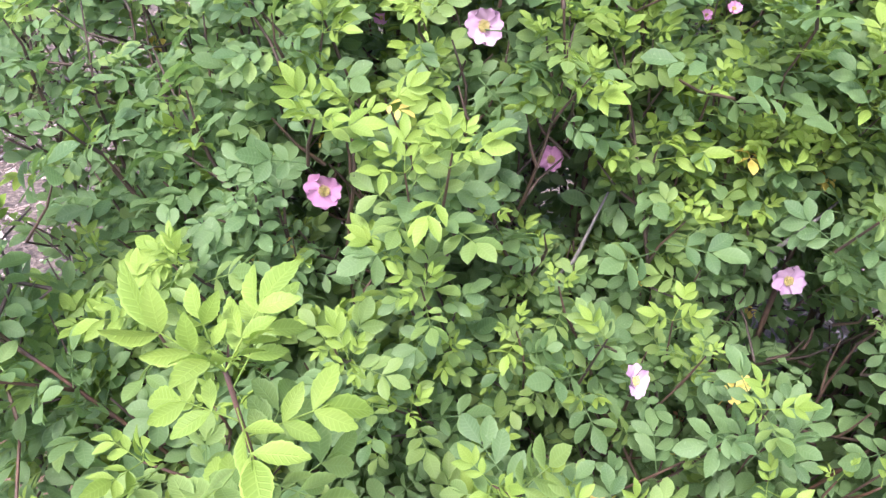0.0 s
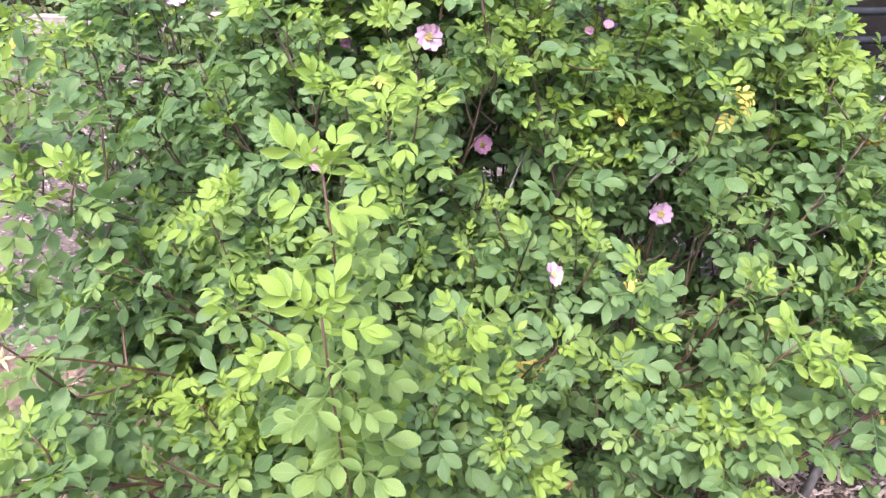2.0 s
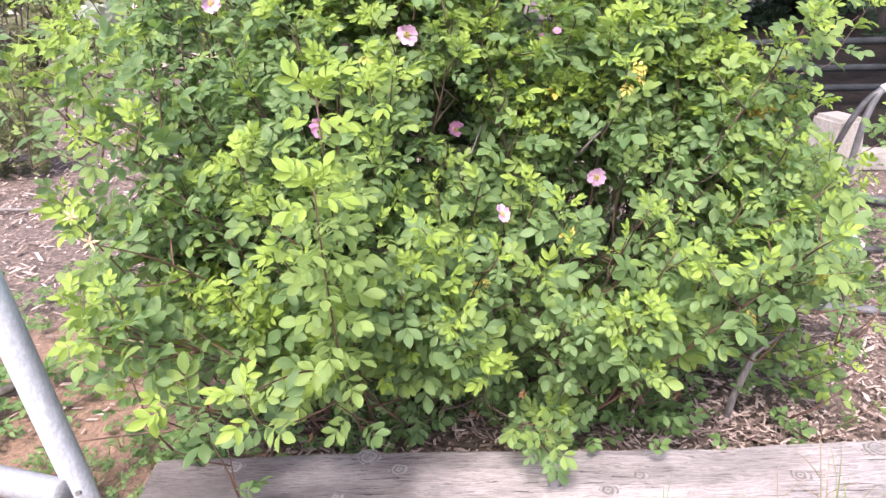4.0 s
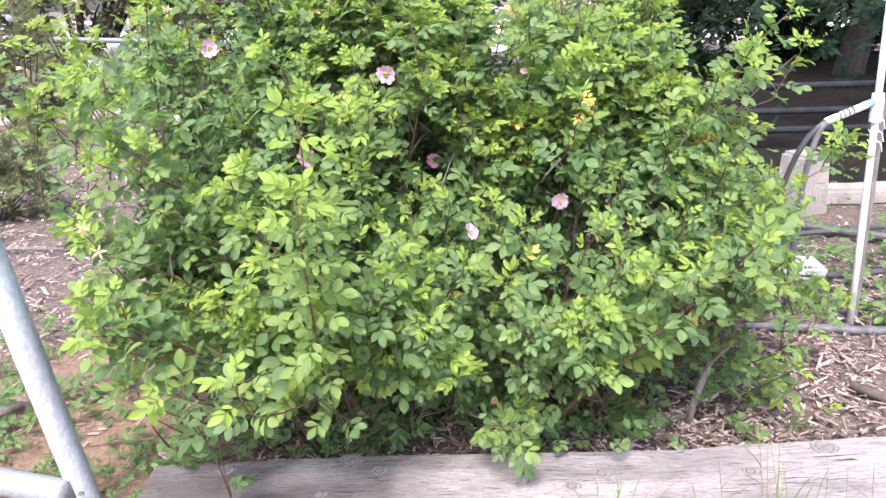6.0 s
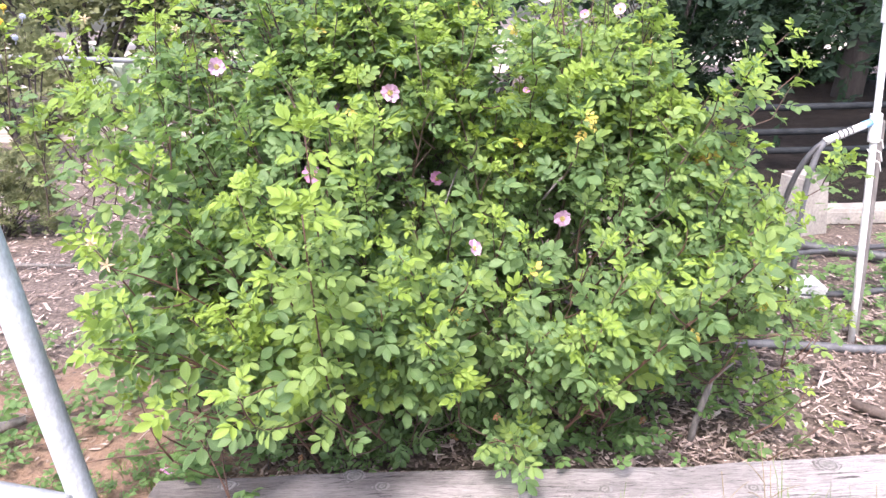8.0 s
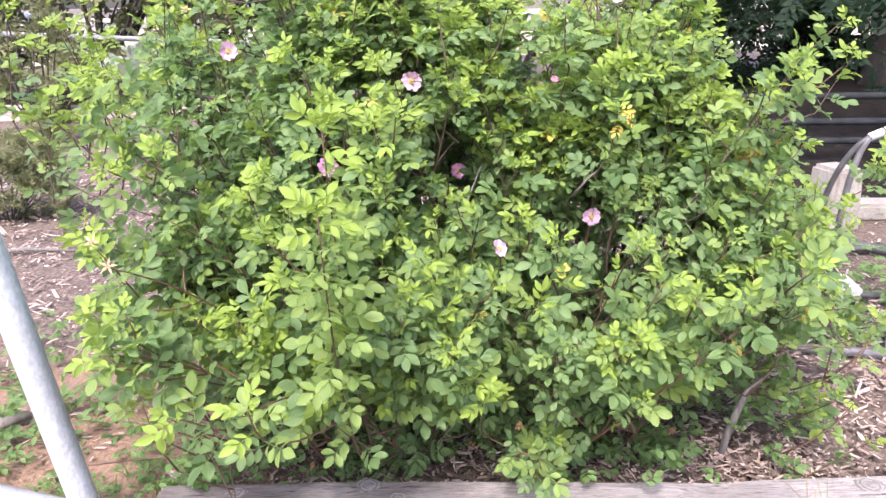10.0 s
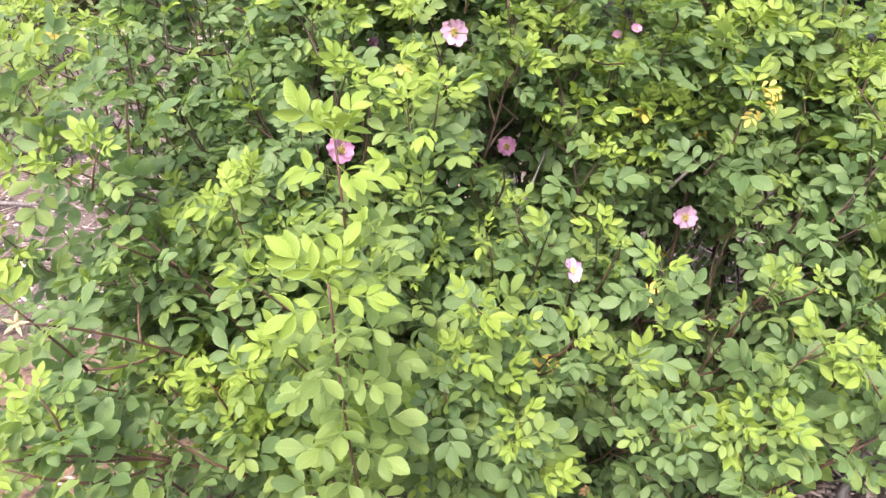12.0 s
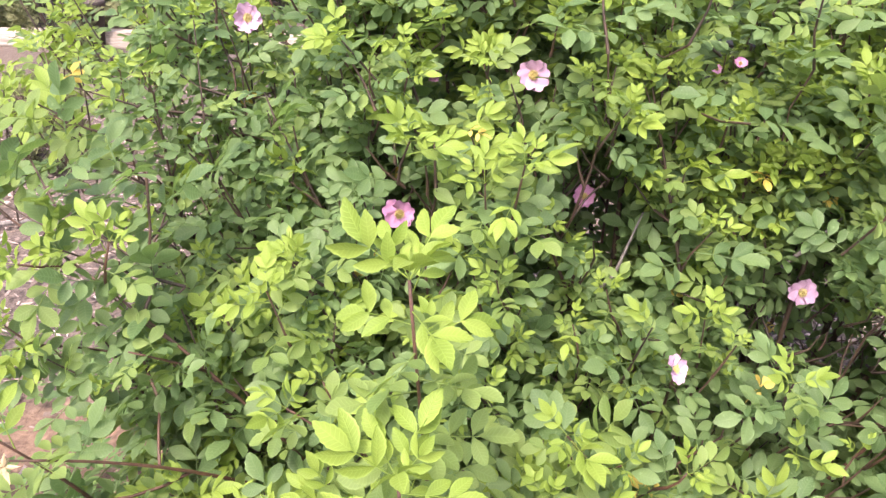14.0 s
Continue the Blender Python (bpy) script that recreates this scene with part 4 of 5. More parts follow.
    for x, y, z, young in SHOOTS:
        t = np.array([x, y, z])
        out = np.array([(x - 0.2) * 0.8, (y - 1.0) * 0.5, 0.55]) + rng.normal(0, 0.08, 3)
        base = t - out / np.linalg.norm(out) * rng.uniform(0.10, 0.16)
        B.link(base)
        B.twig(base, t, 6, 0.080, young)
    # a low shoot that leans out over the timber
    for base, tip in (((0.30, 0.60, 0.10), (0.235, 0.365, 0.165)), ((0.27, 0.5, 0.13), (0.20, 0.40, 0.19)), ((0.30, 0.56, 0.12), (0.31, 0.46, 0.25)), ((0.27, 0.48, 0.13), (0.24, 0.335, 0.22)), ((0.26, 0.46, 0.13), (0.275, 0.33, 0.17))):
        B.free = True
        B.link(np.array(base))
        B.twig(base, tip, 5, 0.072, 0.6)
    B.free = False
    # the crown: dark inner twigs, and outer branches that carry sprays of leafy twigs with gaps between them
    plan, sprays = [], []

    def spot(inner):
        while True:
            z = rng.uniform(0.06, 1.12)
            if z > 0.85 and rng.random() < (z - 0.85) * 2.2:
                continue
            u = rng.uniform(-1, 1)
            w = half_width(z, u < 0)
            x = 0.22 + u * w
            side = (1 - abs(u) ** 3) ** (1 / 3)
            front = rng.random() < 0.84
            depth = (max(reach(x, z), 0.12) if front else 0.5) * side
            r = rng.uniform(0.2, 0.78) if inner else rng.uniform(0.82, 1.07)
            y = 1.0 + (-depth if front else depth) * r
            p = np.array([x, y, z])
            if z > 0.66 and x > 0.70 + 0.9 * max(0.0, 0.88 - z):
                continue
            if (0.29 < x < 0.45 and z > 0.86) or hollow(p) or (z < 0.22 and rng.random() < 0.3) or (z > 0.78 and x < -0.25 and rng.random() < 0.62) or (x > 0.75 and rng.random() < 0.4):
                continue
            out = np.array([u * 0.9, (y - 1.0) / 0.6, 0.45 + 0.9 * z])
            return p, out / np.linalg.norm(out), front

    while len(plan) < 1220:
        p, out, front = spot(True)
        d = out * 0.7 + rng.normal(0, 0.35, 3) + np.array([0, 0, 0.35])
        base = p - d / np.linalg.norm(d) * rng.uniform(0.06, 0.15)
        if base[2] > 0.02:
            plan.append((base, p, int(rng.integers(5, 8)), rng.uniform(0.056, 0.082), float(np.clip(0.25 + noise.noise(Vector(p) * 3.2) * 0.4, 0.1, 0.7))))
    while len(sprays) < 270:
        p, out, front = spot(False)
        d = out * 0.75 + rng.normal(0, 0.28, 3) + np.array([0, 0, 0.42])
        d /= np.linalg.norm(d)
        L = rng.uniform(0.17, 0.33)
        base = p - d * L
        if base[2] < 0.03:
            continue
        x, y, z = p
        # youth also paints light: yellower at the backlit top, darker in recesses
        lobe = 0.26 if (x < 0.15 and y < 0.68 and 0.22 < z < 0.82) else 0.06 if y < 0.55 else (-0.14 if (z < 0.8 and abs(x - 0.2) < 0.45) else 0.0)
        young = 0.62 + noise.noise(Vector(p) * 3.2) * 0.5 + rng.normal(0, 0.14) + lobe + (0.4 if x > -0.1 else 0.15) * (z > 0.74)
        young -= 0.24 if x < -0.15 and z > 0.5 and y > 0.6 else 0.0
        sprays.append((base, p, d, L, young))
    sprays.sort(key=lambda q: np.linalg.norm(q[0] - np.array([0.2, 1.0, 0.15])))
    for base, tip, d, L, young in sprays:
        B.link(base)
        mid = (base + tip) / 2 + np.array([rng.normal(0, 0.08), rng.normal(0, 0.08), -0.10]) * L
        path = bezier(base, mid, tip, 10)
        r = np.linspace(0.0024, 0.0013, 10)
        who = B.nearest(base)
        B.stems.append((who, path, r))
        B.grow(path[1:], r[1:], who)
        s1 = np.cross(d, [0.2, 0.1, 1.0])
        s1 /= np.linalg.norm(s1)
        s2 = np.cross(d, s1)
        a, n = rng.uniform(0, 6.28), int(round(L / 0.042))
        for k in range(n):
            f = 0.2 + 0.8 * k / (n - 1)
            q = path[min(9, int(f * 9))]
            a += 2.4 + rng.normal(0, 0.3)
            t = d * (0.55 + 0.4 * f) + (math.cos(a) * s1 + math.sin(a) * s2) * (0.95 - 0.75 * f) + np.array([0, 0, 0.15])
            t = q + t / np.linalg.norm(t) * rng.uniform(0.05, 0.10) * (1.15 - 0.4 * f)
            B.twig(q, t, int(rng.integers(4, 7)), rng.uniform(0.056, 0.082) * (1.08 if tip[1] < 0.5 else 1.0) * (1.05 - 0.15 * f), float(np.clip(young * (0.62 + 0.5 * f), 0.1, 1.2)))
    # loose shoots that stand out of the sides
    for k in range(90):
        z, u = rng.uniform(0.25, 0.98), rng.choice((-1, 1)) * rng.uniform(0.75, 1.0)
        w = half_width(z, u < 0)
        tip = np.array([0.22 + u * w * 1.12, rng.uniform(0.5, 1.25), z])
        if tip[0] > 1.0 or z > 0.66 and tip[0] > 0.72 + 0.9 * max(0.0, 0.88 - z):
            continue
        d = np.array([np.sign(u) * rng.uniform(0.5, 1.0), rng.normal(-0.1, 0.3), rng.uniform(0.3, 0.9)])
        plan.append((tip - d / np.linalg.norm(d) * rng.uniform(0.14, 0.26), tip, 8, rng.uniform(0.06, 0.08), 1.05))
    # sparse low shoots at both ends of the front
    for k in range(86):
        if k < 52:
            tip = np.array([rng.uniform(-0.54, -0.28), rng.uniform(0.34, 0.72), rng.uniform(0.16, 0.66)])
            tip[0] -= 0.06 if tip[2] > 0.5 else 0.0
            d = np.array([-0.6, -0.35, 0.6]) + rng.normal(0, 0.25, 3)
        else:
            tip = np.array([rng.uniform(0.68, 0.98), rng.uniform(0.45, 0.85), rng.uniform(0.12, 0.46)])
            d = np.array([0.7, -0.35, 0.5]) + rng.normal(0, 0.25, 3)
        plan.append((tip - d / np.linalg.norm(d) * rng.uniform(0.12, 0.2), tip, 7, rng.uniform(0.064, 0.086), rng.uniform(0.4, 0.9)))
    # the ridge of the crown, and the shaded end behind the post
    for k in range(170):
        x = rng.uniform(-0.45, 0.74)
        tip = np.array([x, 1.0 + rng.normal(0, 0.14), 1.02 - 0.30 * abs((x - 0.22) / 0.7) ** 2.2 - abs(rng.normal(0, 0.12))])
        plan.append((tip - np.array([rng.normal(0, 0.04), rng.normal(0, 0.04), rng.uniform(0.08, 0.14)]), tip, 6, rng.uniform(0.06, 0.08), rng.uniform(0.5, 1.0)))
    for k in range(60):
        tip = np.array([rng.uniform(-0.48, -0.2), rng.uniform(0.55, 0.95), rng.uniform(0.18, 0.68)])
        plan.append((tip - np.array([-0.05, 0.03, 0.10]) + rng.normal(0, 0.02, 3), tip, 6, rng.uniform(0.06, 0.08), rng.uniform(0.2, 0.7)))
    # long upright shoots over the top
    for k in range(64):
        x, y = rng.uniform(-0.85, 0.66), rng.uniform(0.85, 1.35)
        x -= 0.12 if 0.27 < x < 0.47 else 0.0
        top = np.array([x, y, rng.uniform(0.92, 1.22) - 0.16 * abs(x - 0.2)])
        plan.append((top - np.array([rng.normal(0, 0.05), rng.normal(0, 0.05), rng.uniform(0.18, 0.3)]), top, 10, 0.07, 1.15))
    for k in range(18):
        tip = np.array([rng.uniform(-0.92, -0.45), rng.uniform(0.95, 1.4), rng.uniform(0.74, 1.08)])
        plan.append((tip - np.array([rng.uniform(-0.12, 0.0), rng.normal(0, 0.04), rng.uniform(0.14, 0.24)]), tip, 8, 0.07, 1.0))
    # leafy heads under the pale flowers at the back, and shoots that close the ridge
    for k in range(150):
        if k < 90:
            tip = np.array([rng.uniform(0.45, 0.78), rng.uniform(0.98, 1.18), rng.uniform(0.74, 0.97)])
        elif k < 112:
            tip = np.array([rng.uniform(0.27, 0.46), rng.uniform(0.95, 1.12), rng.uniform(0.70, 0.86)])
        else:
            tip = np.array([rng.uniform(-0.25, 0.26), rng.uniform(0.84, 1.05), rng.uniform(0.82, 1.06)])
        if k % 5 == 0 and k < 90:
            tip = np.array([rng.uniform(0.46, 0.74), rng.uniform(1.20, 1.32), rng.uniform(0.92, 1.12)])
        plan.append((tip - np.array([rng.normal(0, 0.03), rng.normal(0, 0.03), rng.uniform(0.09, 0.16)]), tip, 8, rng.uniform(0.064, 0.08), rng.uniform(0.7, 1.25)))
    # shaded leaves behind the deepest flowers
    for x, y, z in ((0.164, 1.033, 0.599), (0.10, 0.98, 0.70), (-0.093, 1.126, 0.788), (-0.12, 0.86, 0.68)):
        for k in range(12):
            tip = np.array([x + rng.normal(0, 0.05), y + rng.uniform(0.06, 0.16), z + rng.normal(0, 0.06)])
            plan.append((tip + np.array([rng.normal(0, 0.03), rng.uniform(0.02, 0.05), -rng.uniform(0.07, 0.11)]), tip, 6, rng.uniform(0.058, 0.075), rng.uniform(0.2, 0.7)))
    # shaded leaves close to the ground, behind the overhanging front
    # lowest youth, so dark mature green puts shade into their colour
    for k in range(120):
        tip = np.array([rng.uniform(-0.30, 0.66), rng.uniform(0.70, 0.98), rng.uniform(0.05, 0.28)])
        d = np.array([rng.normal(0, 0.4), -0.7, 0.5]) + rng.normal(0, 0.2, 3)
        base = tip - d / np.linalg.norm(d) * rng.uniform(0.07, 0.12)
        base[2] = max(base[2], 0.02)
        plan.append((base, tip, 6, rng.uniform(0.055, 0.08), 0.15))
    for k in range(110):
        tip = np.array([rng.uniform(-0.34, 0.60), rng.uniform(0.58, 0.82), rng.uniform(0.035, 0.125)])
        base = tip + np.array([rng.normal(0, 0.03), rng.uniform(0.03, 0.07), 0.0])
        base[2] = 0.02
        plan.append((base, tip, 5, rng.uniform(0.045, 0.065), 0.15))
    plan.sort(key=lambda q: np.linalg.norm(q[0] - np.array([0.2, 1.0, 0.15])))
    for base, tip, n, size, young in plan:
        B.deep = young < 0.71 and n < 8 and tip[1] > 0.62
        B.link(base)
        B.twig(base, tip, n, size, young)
    B.deep = False
    # single leaflets turned yellow, most of them on the drier end
    for k in range(46):
        i = int(rng.integers(0, len(B.leaf_at)))
        p = B.leaf_at[i]
        while not (p[0] > (0.3 if k % 3 else -0.4) and p[2] > 0.25 and p[1] < 1.05):
            i = int(rng.integers(0, len(B.leaf_at)))
            p = B.leaf_at[i]
        B.leaf(p, np.array([rng.normal(), -0.7, rng.normal(0, 0.6)]), np.array([0, -0.8, 0.7]) + rng.normal(0, 0.3, 3), rng.uniform(0.03, 0.05), 3)
    for p in YELLOWED:
        for k in range(2):
            B.leaf(np.array(p) + rng.normal(0, 0.008, 3), np.array([rng.normal(), -0.6, rng.normal(0, 0.5)]), np.array([0, -0.8, 0.7]) + rng.normal(0, 0.3, 3), 0.034, 3)
    # a withered twig with yellow and brown leaves on the drier end
    for k in range(16):
        p = np.array([0.76, 0.74, 0.68]) + rng.normal(0, 1, 3) * np.array([0.03, 0.02, 0.02])
        B.leaf(p, np.array([rng.normal(), -0.7, rng.normal(0, 0.6)]), np.array([0, -0.7, 0.7]) + rng.normal(0, 0.4, 3), rng.uniform(0.026, 0.042), 3 if k % 3 else 4)
    # small dead leaves low inside
    for k in range(90):
        p = np.array([rng.uniform(-0.2, 0.75), rng.uniform(0.55, 0.9), rng.uniform(0.05, 0.38)])
        B.leaf(p, rng.normal(0, 1, 3), rng.normal(0, 1, 3), rng.uniform(0.02, 0.035), 4)

    bush = empty("rose_bush", BUSH, "dense wild rose bush with green and lime leaves and pink flowers", "rose bush")
    off = np.array(BUSH)
    # canes with the branches that grow from them; stems between a flower and the camera are left out
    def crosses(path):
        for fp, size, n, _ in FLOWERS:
            n = VIEW_SIDE - np.array(fp)
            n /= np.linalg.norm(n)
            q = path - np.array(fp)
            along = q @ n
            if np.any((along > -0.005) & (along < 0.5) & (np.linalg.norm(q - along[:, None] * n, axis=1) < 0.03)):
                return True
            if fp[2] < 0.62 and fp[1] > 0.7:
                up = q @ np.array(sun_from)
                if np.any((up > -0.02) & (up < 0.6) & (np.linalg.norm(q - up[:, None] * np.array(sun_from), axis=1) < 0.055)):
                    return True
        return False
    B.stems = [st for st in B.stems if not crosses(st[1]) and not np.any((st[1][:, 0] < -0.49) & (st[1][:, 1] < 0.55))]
    def bare(path):
        return any(share > 0.8 and sum(((path[3][i] - g[i]) / h[i]) ** 2 for i in range(3)) < 1 for g, h, share in GAPS)
    B.stems = [st for st in B.stems if not (bare(st[1]) and rng.random() < 0.75)]
    for k, (c, r) in enumerate(B.canes):
        V, T = tube(c - off, r, 7)
        part("cane", tri_mesh("cane", V, T, [M_CANE if k < 40 else M_TWIG], smooth=True), bush)
    # the foremost twigs one by one, the rest joined
    B.stems.sort(key=lambda st: st[1][:, 1].mean())
    for _, p, q in B.stems[:280]:
        V, T = tube(p[::2] - off, q[::2], 5)
        part("twig", tri_mesh("twig", V, T, [M_TWIG], smooth=True), bush)
    V, T = join([tube(p[::3] - off, q[::3], 4, caps=False) for _, p, q in B.stems[280:]])
    tagged(part("branchwork", tri_mesh("branchwork", V, T, [M_CANE], smooth=True), bush), kind="stuff")
    P, Y, Z = np.array(B.leaf_at), np.array(B.leaf_y), np.array(B.leaf_z)
    S, Mi = np.array(B.leaf_s), np.array(B.leaf_m)
    # drop leaves between the flowers and the camera, and those that shade them
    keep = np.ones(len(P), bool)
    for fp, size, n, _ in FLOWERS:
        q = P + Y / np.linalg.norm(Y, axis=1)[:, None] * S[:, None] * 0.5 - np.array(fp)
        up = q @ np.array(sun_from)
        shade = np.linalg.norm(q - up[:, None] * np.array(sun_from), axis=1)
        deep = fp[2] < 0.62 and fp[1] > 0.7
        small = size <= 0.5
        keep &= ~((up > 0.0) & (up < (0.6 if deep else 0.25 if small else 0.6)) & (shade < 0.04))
        for side, far in ((VIEW_SIDE, 0.6), (VIEW_SIDE + np.array([0.0, 0.45, 0.0]), 0.4)):
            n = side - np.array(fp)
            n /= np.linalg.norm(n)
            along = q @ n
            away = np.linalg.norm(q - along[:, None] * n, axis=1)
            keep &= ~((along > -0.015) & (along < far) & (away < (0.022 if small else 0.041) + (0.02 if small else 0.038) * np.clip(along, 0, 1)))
    keep |= np.array(B.leaf_free)
    gap = (((P[:, 0] - 0.44) / 0.12) ** 2 + ((P[:, 2] - 0.08) / 0.12) ** 2 < 1) & ((P[:, 1] > 0.5) | (P[:, 0] > 0.34)) & (P[:, 1] < 0.85)
    keep &= ~(gap & (rng.random(len(P)) < 0.7))
    keep &= ~((P[:, 0] > 0.65) & (P[:, 0] < 0.86) & (P[:, 1] < 0.66) & (P[:, 2] < 0.30))
    keep &= ~((P[:, 0] > 0.68) & (P[:, 1] < 1.2) & (P[:, 2] < 0.42) & (rng.random(len(P)) < 0.5) & ~np.array(B.leaf_free))
    keep &= ~((P[:, 0] < -0.49) & (P[:, 1] < 0.55))
    low = (P[:, 2] < 0.27) & (P[:, 1] < 0.85) & (P[:, 0] > -0.45) & (P[:, 0] < 0.62) & ~((np.abs(P[:, 0] - 0.27) < 0.12) & (P[:, 1] < 0.56))
    keep &= ~(low & (rng.random(len(P)) < np.where((P[:, 1] < 0.70) & ((P[:, 2] > 0.13) | (P[:, 1] < 0.57)), 0.92, 0.1)))
    keep &= ~((P[:, 0] < -0.24) & (P[:, 2] < 0.35) & (P[:, 1] < 0.66) & (rng.random(len(P)) < 0.92))
    keep &= ~((P[:, 1] < 0.47) & (P[:, 2] < 0.24) & (~np.array(B.leaf_free) | (P[:, 0] < 0.1)))
    # gaps between the sprays, where shade or the ground shows
    free = np.array(B.leaf_free)
    for (cx, cy, cz), (rx, ry, rz), share in GAPS:
        inside = ((P[:, 0] - cx) / rx) ** 2 + ((P[:, 1] - cy) / ry) ** 2 + ((P[:, 2] - cz) / rz) ** 2 < 1
        keep &= ~(inside & ~free & (rng.random(len(P)) < share))
    deep = np.array(B.leaf_deep)[keep]
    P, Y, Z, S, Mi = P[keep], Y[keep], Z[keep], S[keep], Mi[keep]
    F = frames(Y, Z)
    variant = rng.integers(0, 14, len(P))
    order = np.argsort(P[:, 1])
    single = np.zeros(len(P), bool)
    single[order[:300]] = True
    meshes = {}
    for i in np.flatnonzero(single):
        key = (int(variant[i]), int(Mi[i]))
        if key not in meshes:
            V, T, U = POOL[int(key[1] == 2)][2][key[0]]
            meshes[key] = tri_mesh("leaf", V, T, [LEAF_MATS[key[1]]], None, U, True)
        m = Matrix([[*(F[i][0] * S[i]), P[i][0] - off[0]], [*(F[i][1] * S[i]), P[i][1] - off[1]], [*(F[i][2] * S[i]), P[i][2] - off[2]], [0, 0, 0, 1]])
        part("leaf", meshes[key], bush, "", m)
    Vs, Ts, Us, Is, o = [], [], [], [], 0
    detail = np.where(deep | (P[:, 1] > 0.98) | ((S < 0.036) & (P[:, 1] > 0.5)), 0, np.where(P[:, 1] < 0.40, 2, 1))
    for v in range(14):
        for kind in range(6):
            level, young = kind % 3, kind // 3
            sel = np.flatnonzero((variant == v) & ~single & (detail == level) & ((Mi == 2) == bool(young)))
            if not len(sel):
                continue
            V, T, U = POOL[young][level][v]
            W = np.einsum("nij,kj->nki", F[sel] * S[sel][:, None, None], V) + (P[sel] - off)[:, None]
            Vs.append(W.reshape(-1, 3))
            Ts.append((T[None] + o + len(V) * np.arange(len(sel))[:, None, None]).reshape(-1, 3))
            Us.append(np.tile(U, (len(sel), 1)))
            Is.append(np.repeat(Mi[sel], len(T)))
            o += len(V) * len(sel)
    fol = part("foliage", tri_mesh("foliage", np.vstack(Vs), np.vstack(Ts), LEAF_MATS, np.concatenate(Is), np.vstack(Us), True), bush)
    tagged(fol, kind="stuff")
    return bush


def petal_mesh(mat):
    """A broad heart-shaped petal, cupped, with a notched and wavy rim."""
    V, T = [], []
    nu, nv = 7, 9
    for i in range(nu + 1):
        u = i / nu
        h = 0.10 + 0.50 * math.sin(min(1.0, u * 1.05) * math.pi * 0.5) ** 1.1
        for j in range(nv):
            s = j / (nv - 1) * 2 - 1
            notch = 0.20 * (1 - abs(s)) ** 1.5 * u ** 6 + 0.42 * abs(s) ** 3 * u ** 2
            V.append((s * h * (1 - 0.22 * max(0, u - 0.75) / 0.25 * abs(s)), 0.08 + u * 0.95 - notch, 0.34 * u ** 1.5 - 0.10 * u ** 4 + 0.12 * s * s * u + 0.035 * math.sin(5 * s + 7 * u)))
    for i in range(nu):
        for j in range(nv - 1):
            a = i * nv + j
            T += [(a, a + 1, a + nv + 1), (a, a + nv + 1, a + nv)]
    return tri_mesh("petal", V, T, [mat], smooth=True)


def stamen_mesh():
    pieces = []
    for k in range(64):
        a, r = k * 2.4, 0.24 * math.sqrt((k + 0.5) / 46)
        p = Vector((r * math.cos(a), r * math.sin(a), 0.20 + 0.05 * math.sin(k)))
        pieces.append(tube([(p.x * 0.3, p.y * 0.3, 0.02), p * 0.9, p, p + Vector((0, 0, 0.045))], [0.012, 0.01, 0.034, 0.022], 5))
    V, T = join(pieces)
    return tri_mesh("stamens", V, T, [M_STAMEN], smooth=True)


def build_flowers(bush):
    petals = (petal_mesh(M_PETAL), petal_mesh(M_PETAL_PALE))
    stam = stamen_mesh()
    for k, (p, size, n, pale) in enumerate(FLOWERS):
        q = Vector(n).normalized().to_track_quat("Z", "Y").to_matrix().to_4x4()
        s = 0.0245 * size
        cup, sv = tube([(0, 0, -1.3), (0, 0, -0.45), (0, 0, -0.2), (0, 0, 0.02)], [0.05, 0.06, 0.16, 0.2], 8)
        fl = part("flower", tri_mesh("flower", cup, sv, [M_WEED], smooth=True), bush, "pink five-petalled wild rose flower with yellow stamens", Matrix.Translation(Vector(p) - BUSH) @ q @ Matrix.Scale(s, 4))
        r = random.Random(k)
        for j in range(5):
            part("petal", petals[pale], fl, "", pose(0, 0, 0.02 * (j % 2), r.uniform(-12, 16), r.uniform(-12, 12), 72 * j + 31 * k + r.uniform(-9, 9)) @ Matrix.Diagonal((r.uniform(0.9, 1.08), r.uniform(0.88, 1.06), 1, 1)))
        part("stamens", stam, fl, "yellow stamens")


def build_spent(bush):
    pieces = []
    for k in range(5):
        a = k * 1.2566
        c, w = Vector((math.cos(a), math.sin(a), 0.35)), Vector((-math.sin(a), math.cos(a), 0)) * 0.16
        V = np.array([(0, 0, 0), tuple(c * 0.4 + w), tuple(c * 0.45 + Vector((0, 0, 0.07))), tuple(c * 0.4 - w), tuple(c)])
        pieces.append((V, np.array([(0, 2, 1), (0, 3, 2), (1, 2, 4), (2, 3, 4)])))
    pieces.append(tube([(0, 0, -1.2), (0, 0, -0.5), (0, 0, -0.2), (0, 0, 0.1)], [0.06, 0.07, 0.24, 0.12], 7))
    for k in range(14):
        a = k * 2.4
        pieces.append(tube([(0, 0, 0.05), (0.25 * math.cos(a), 0.25 * math.sin(a), 0.35)], [0.02, 0.03], 3))
    V, T = join(pieces)
    me = tri_mesh("spent_flower", V, T, [M_SPENT], smooth=False)
    for p, n in SPENT:
        q = Vector(n).normalized().to_track_quat("Z", "Y").to_matrix().to_4x4()
        part("spent_flower", me, bush, "withered pale tan flower head", Matrix.Translation(Vector(p) - BUSH) @ q @ Matrix.Scale(0.015, 4))


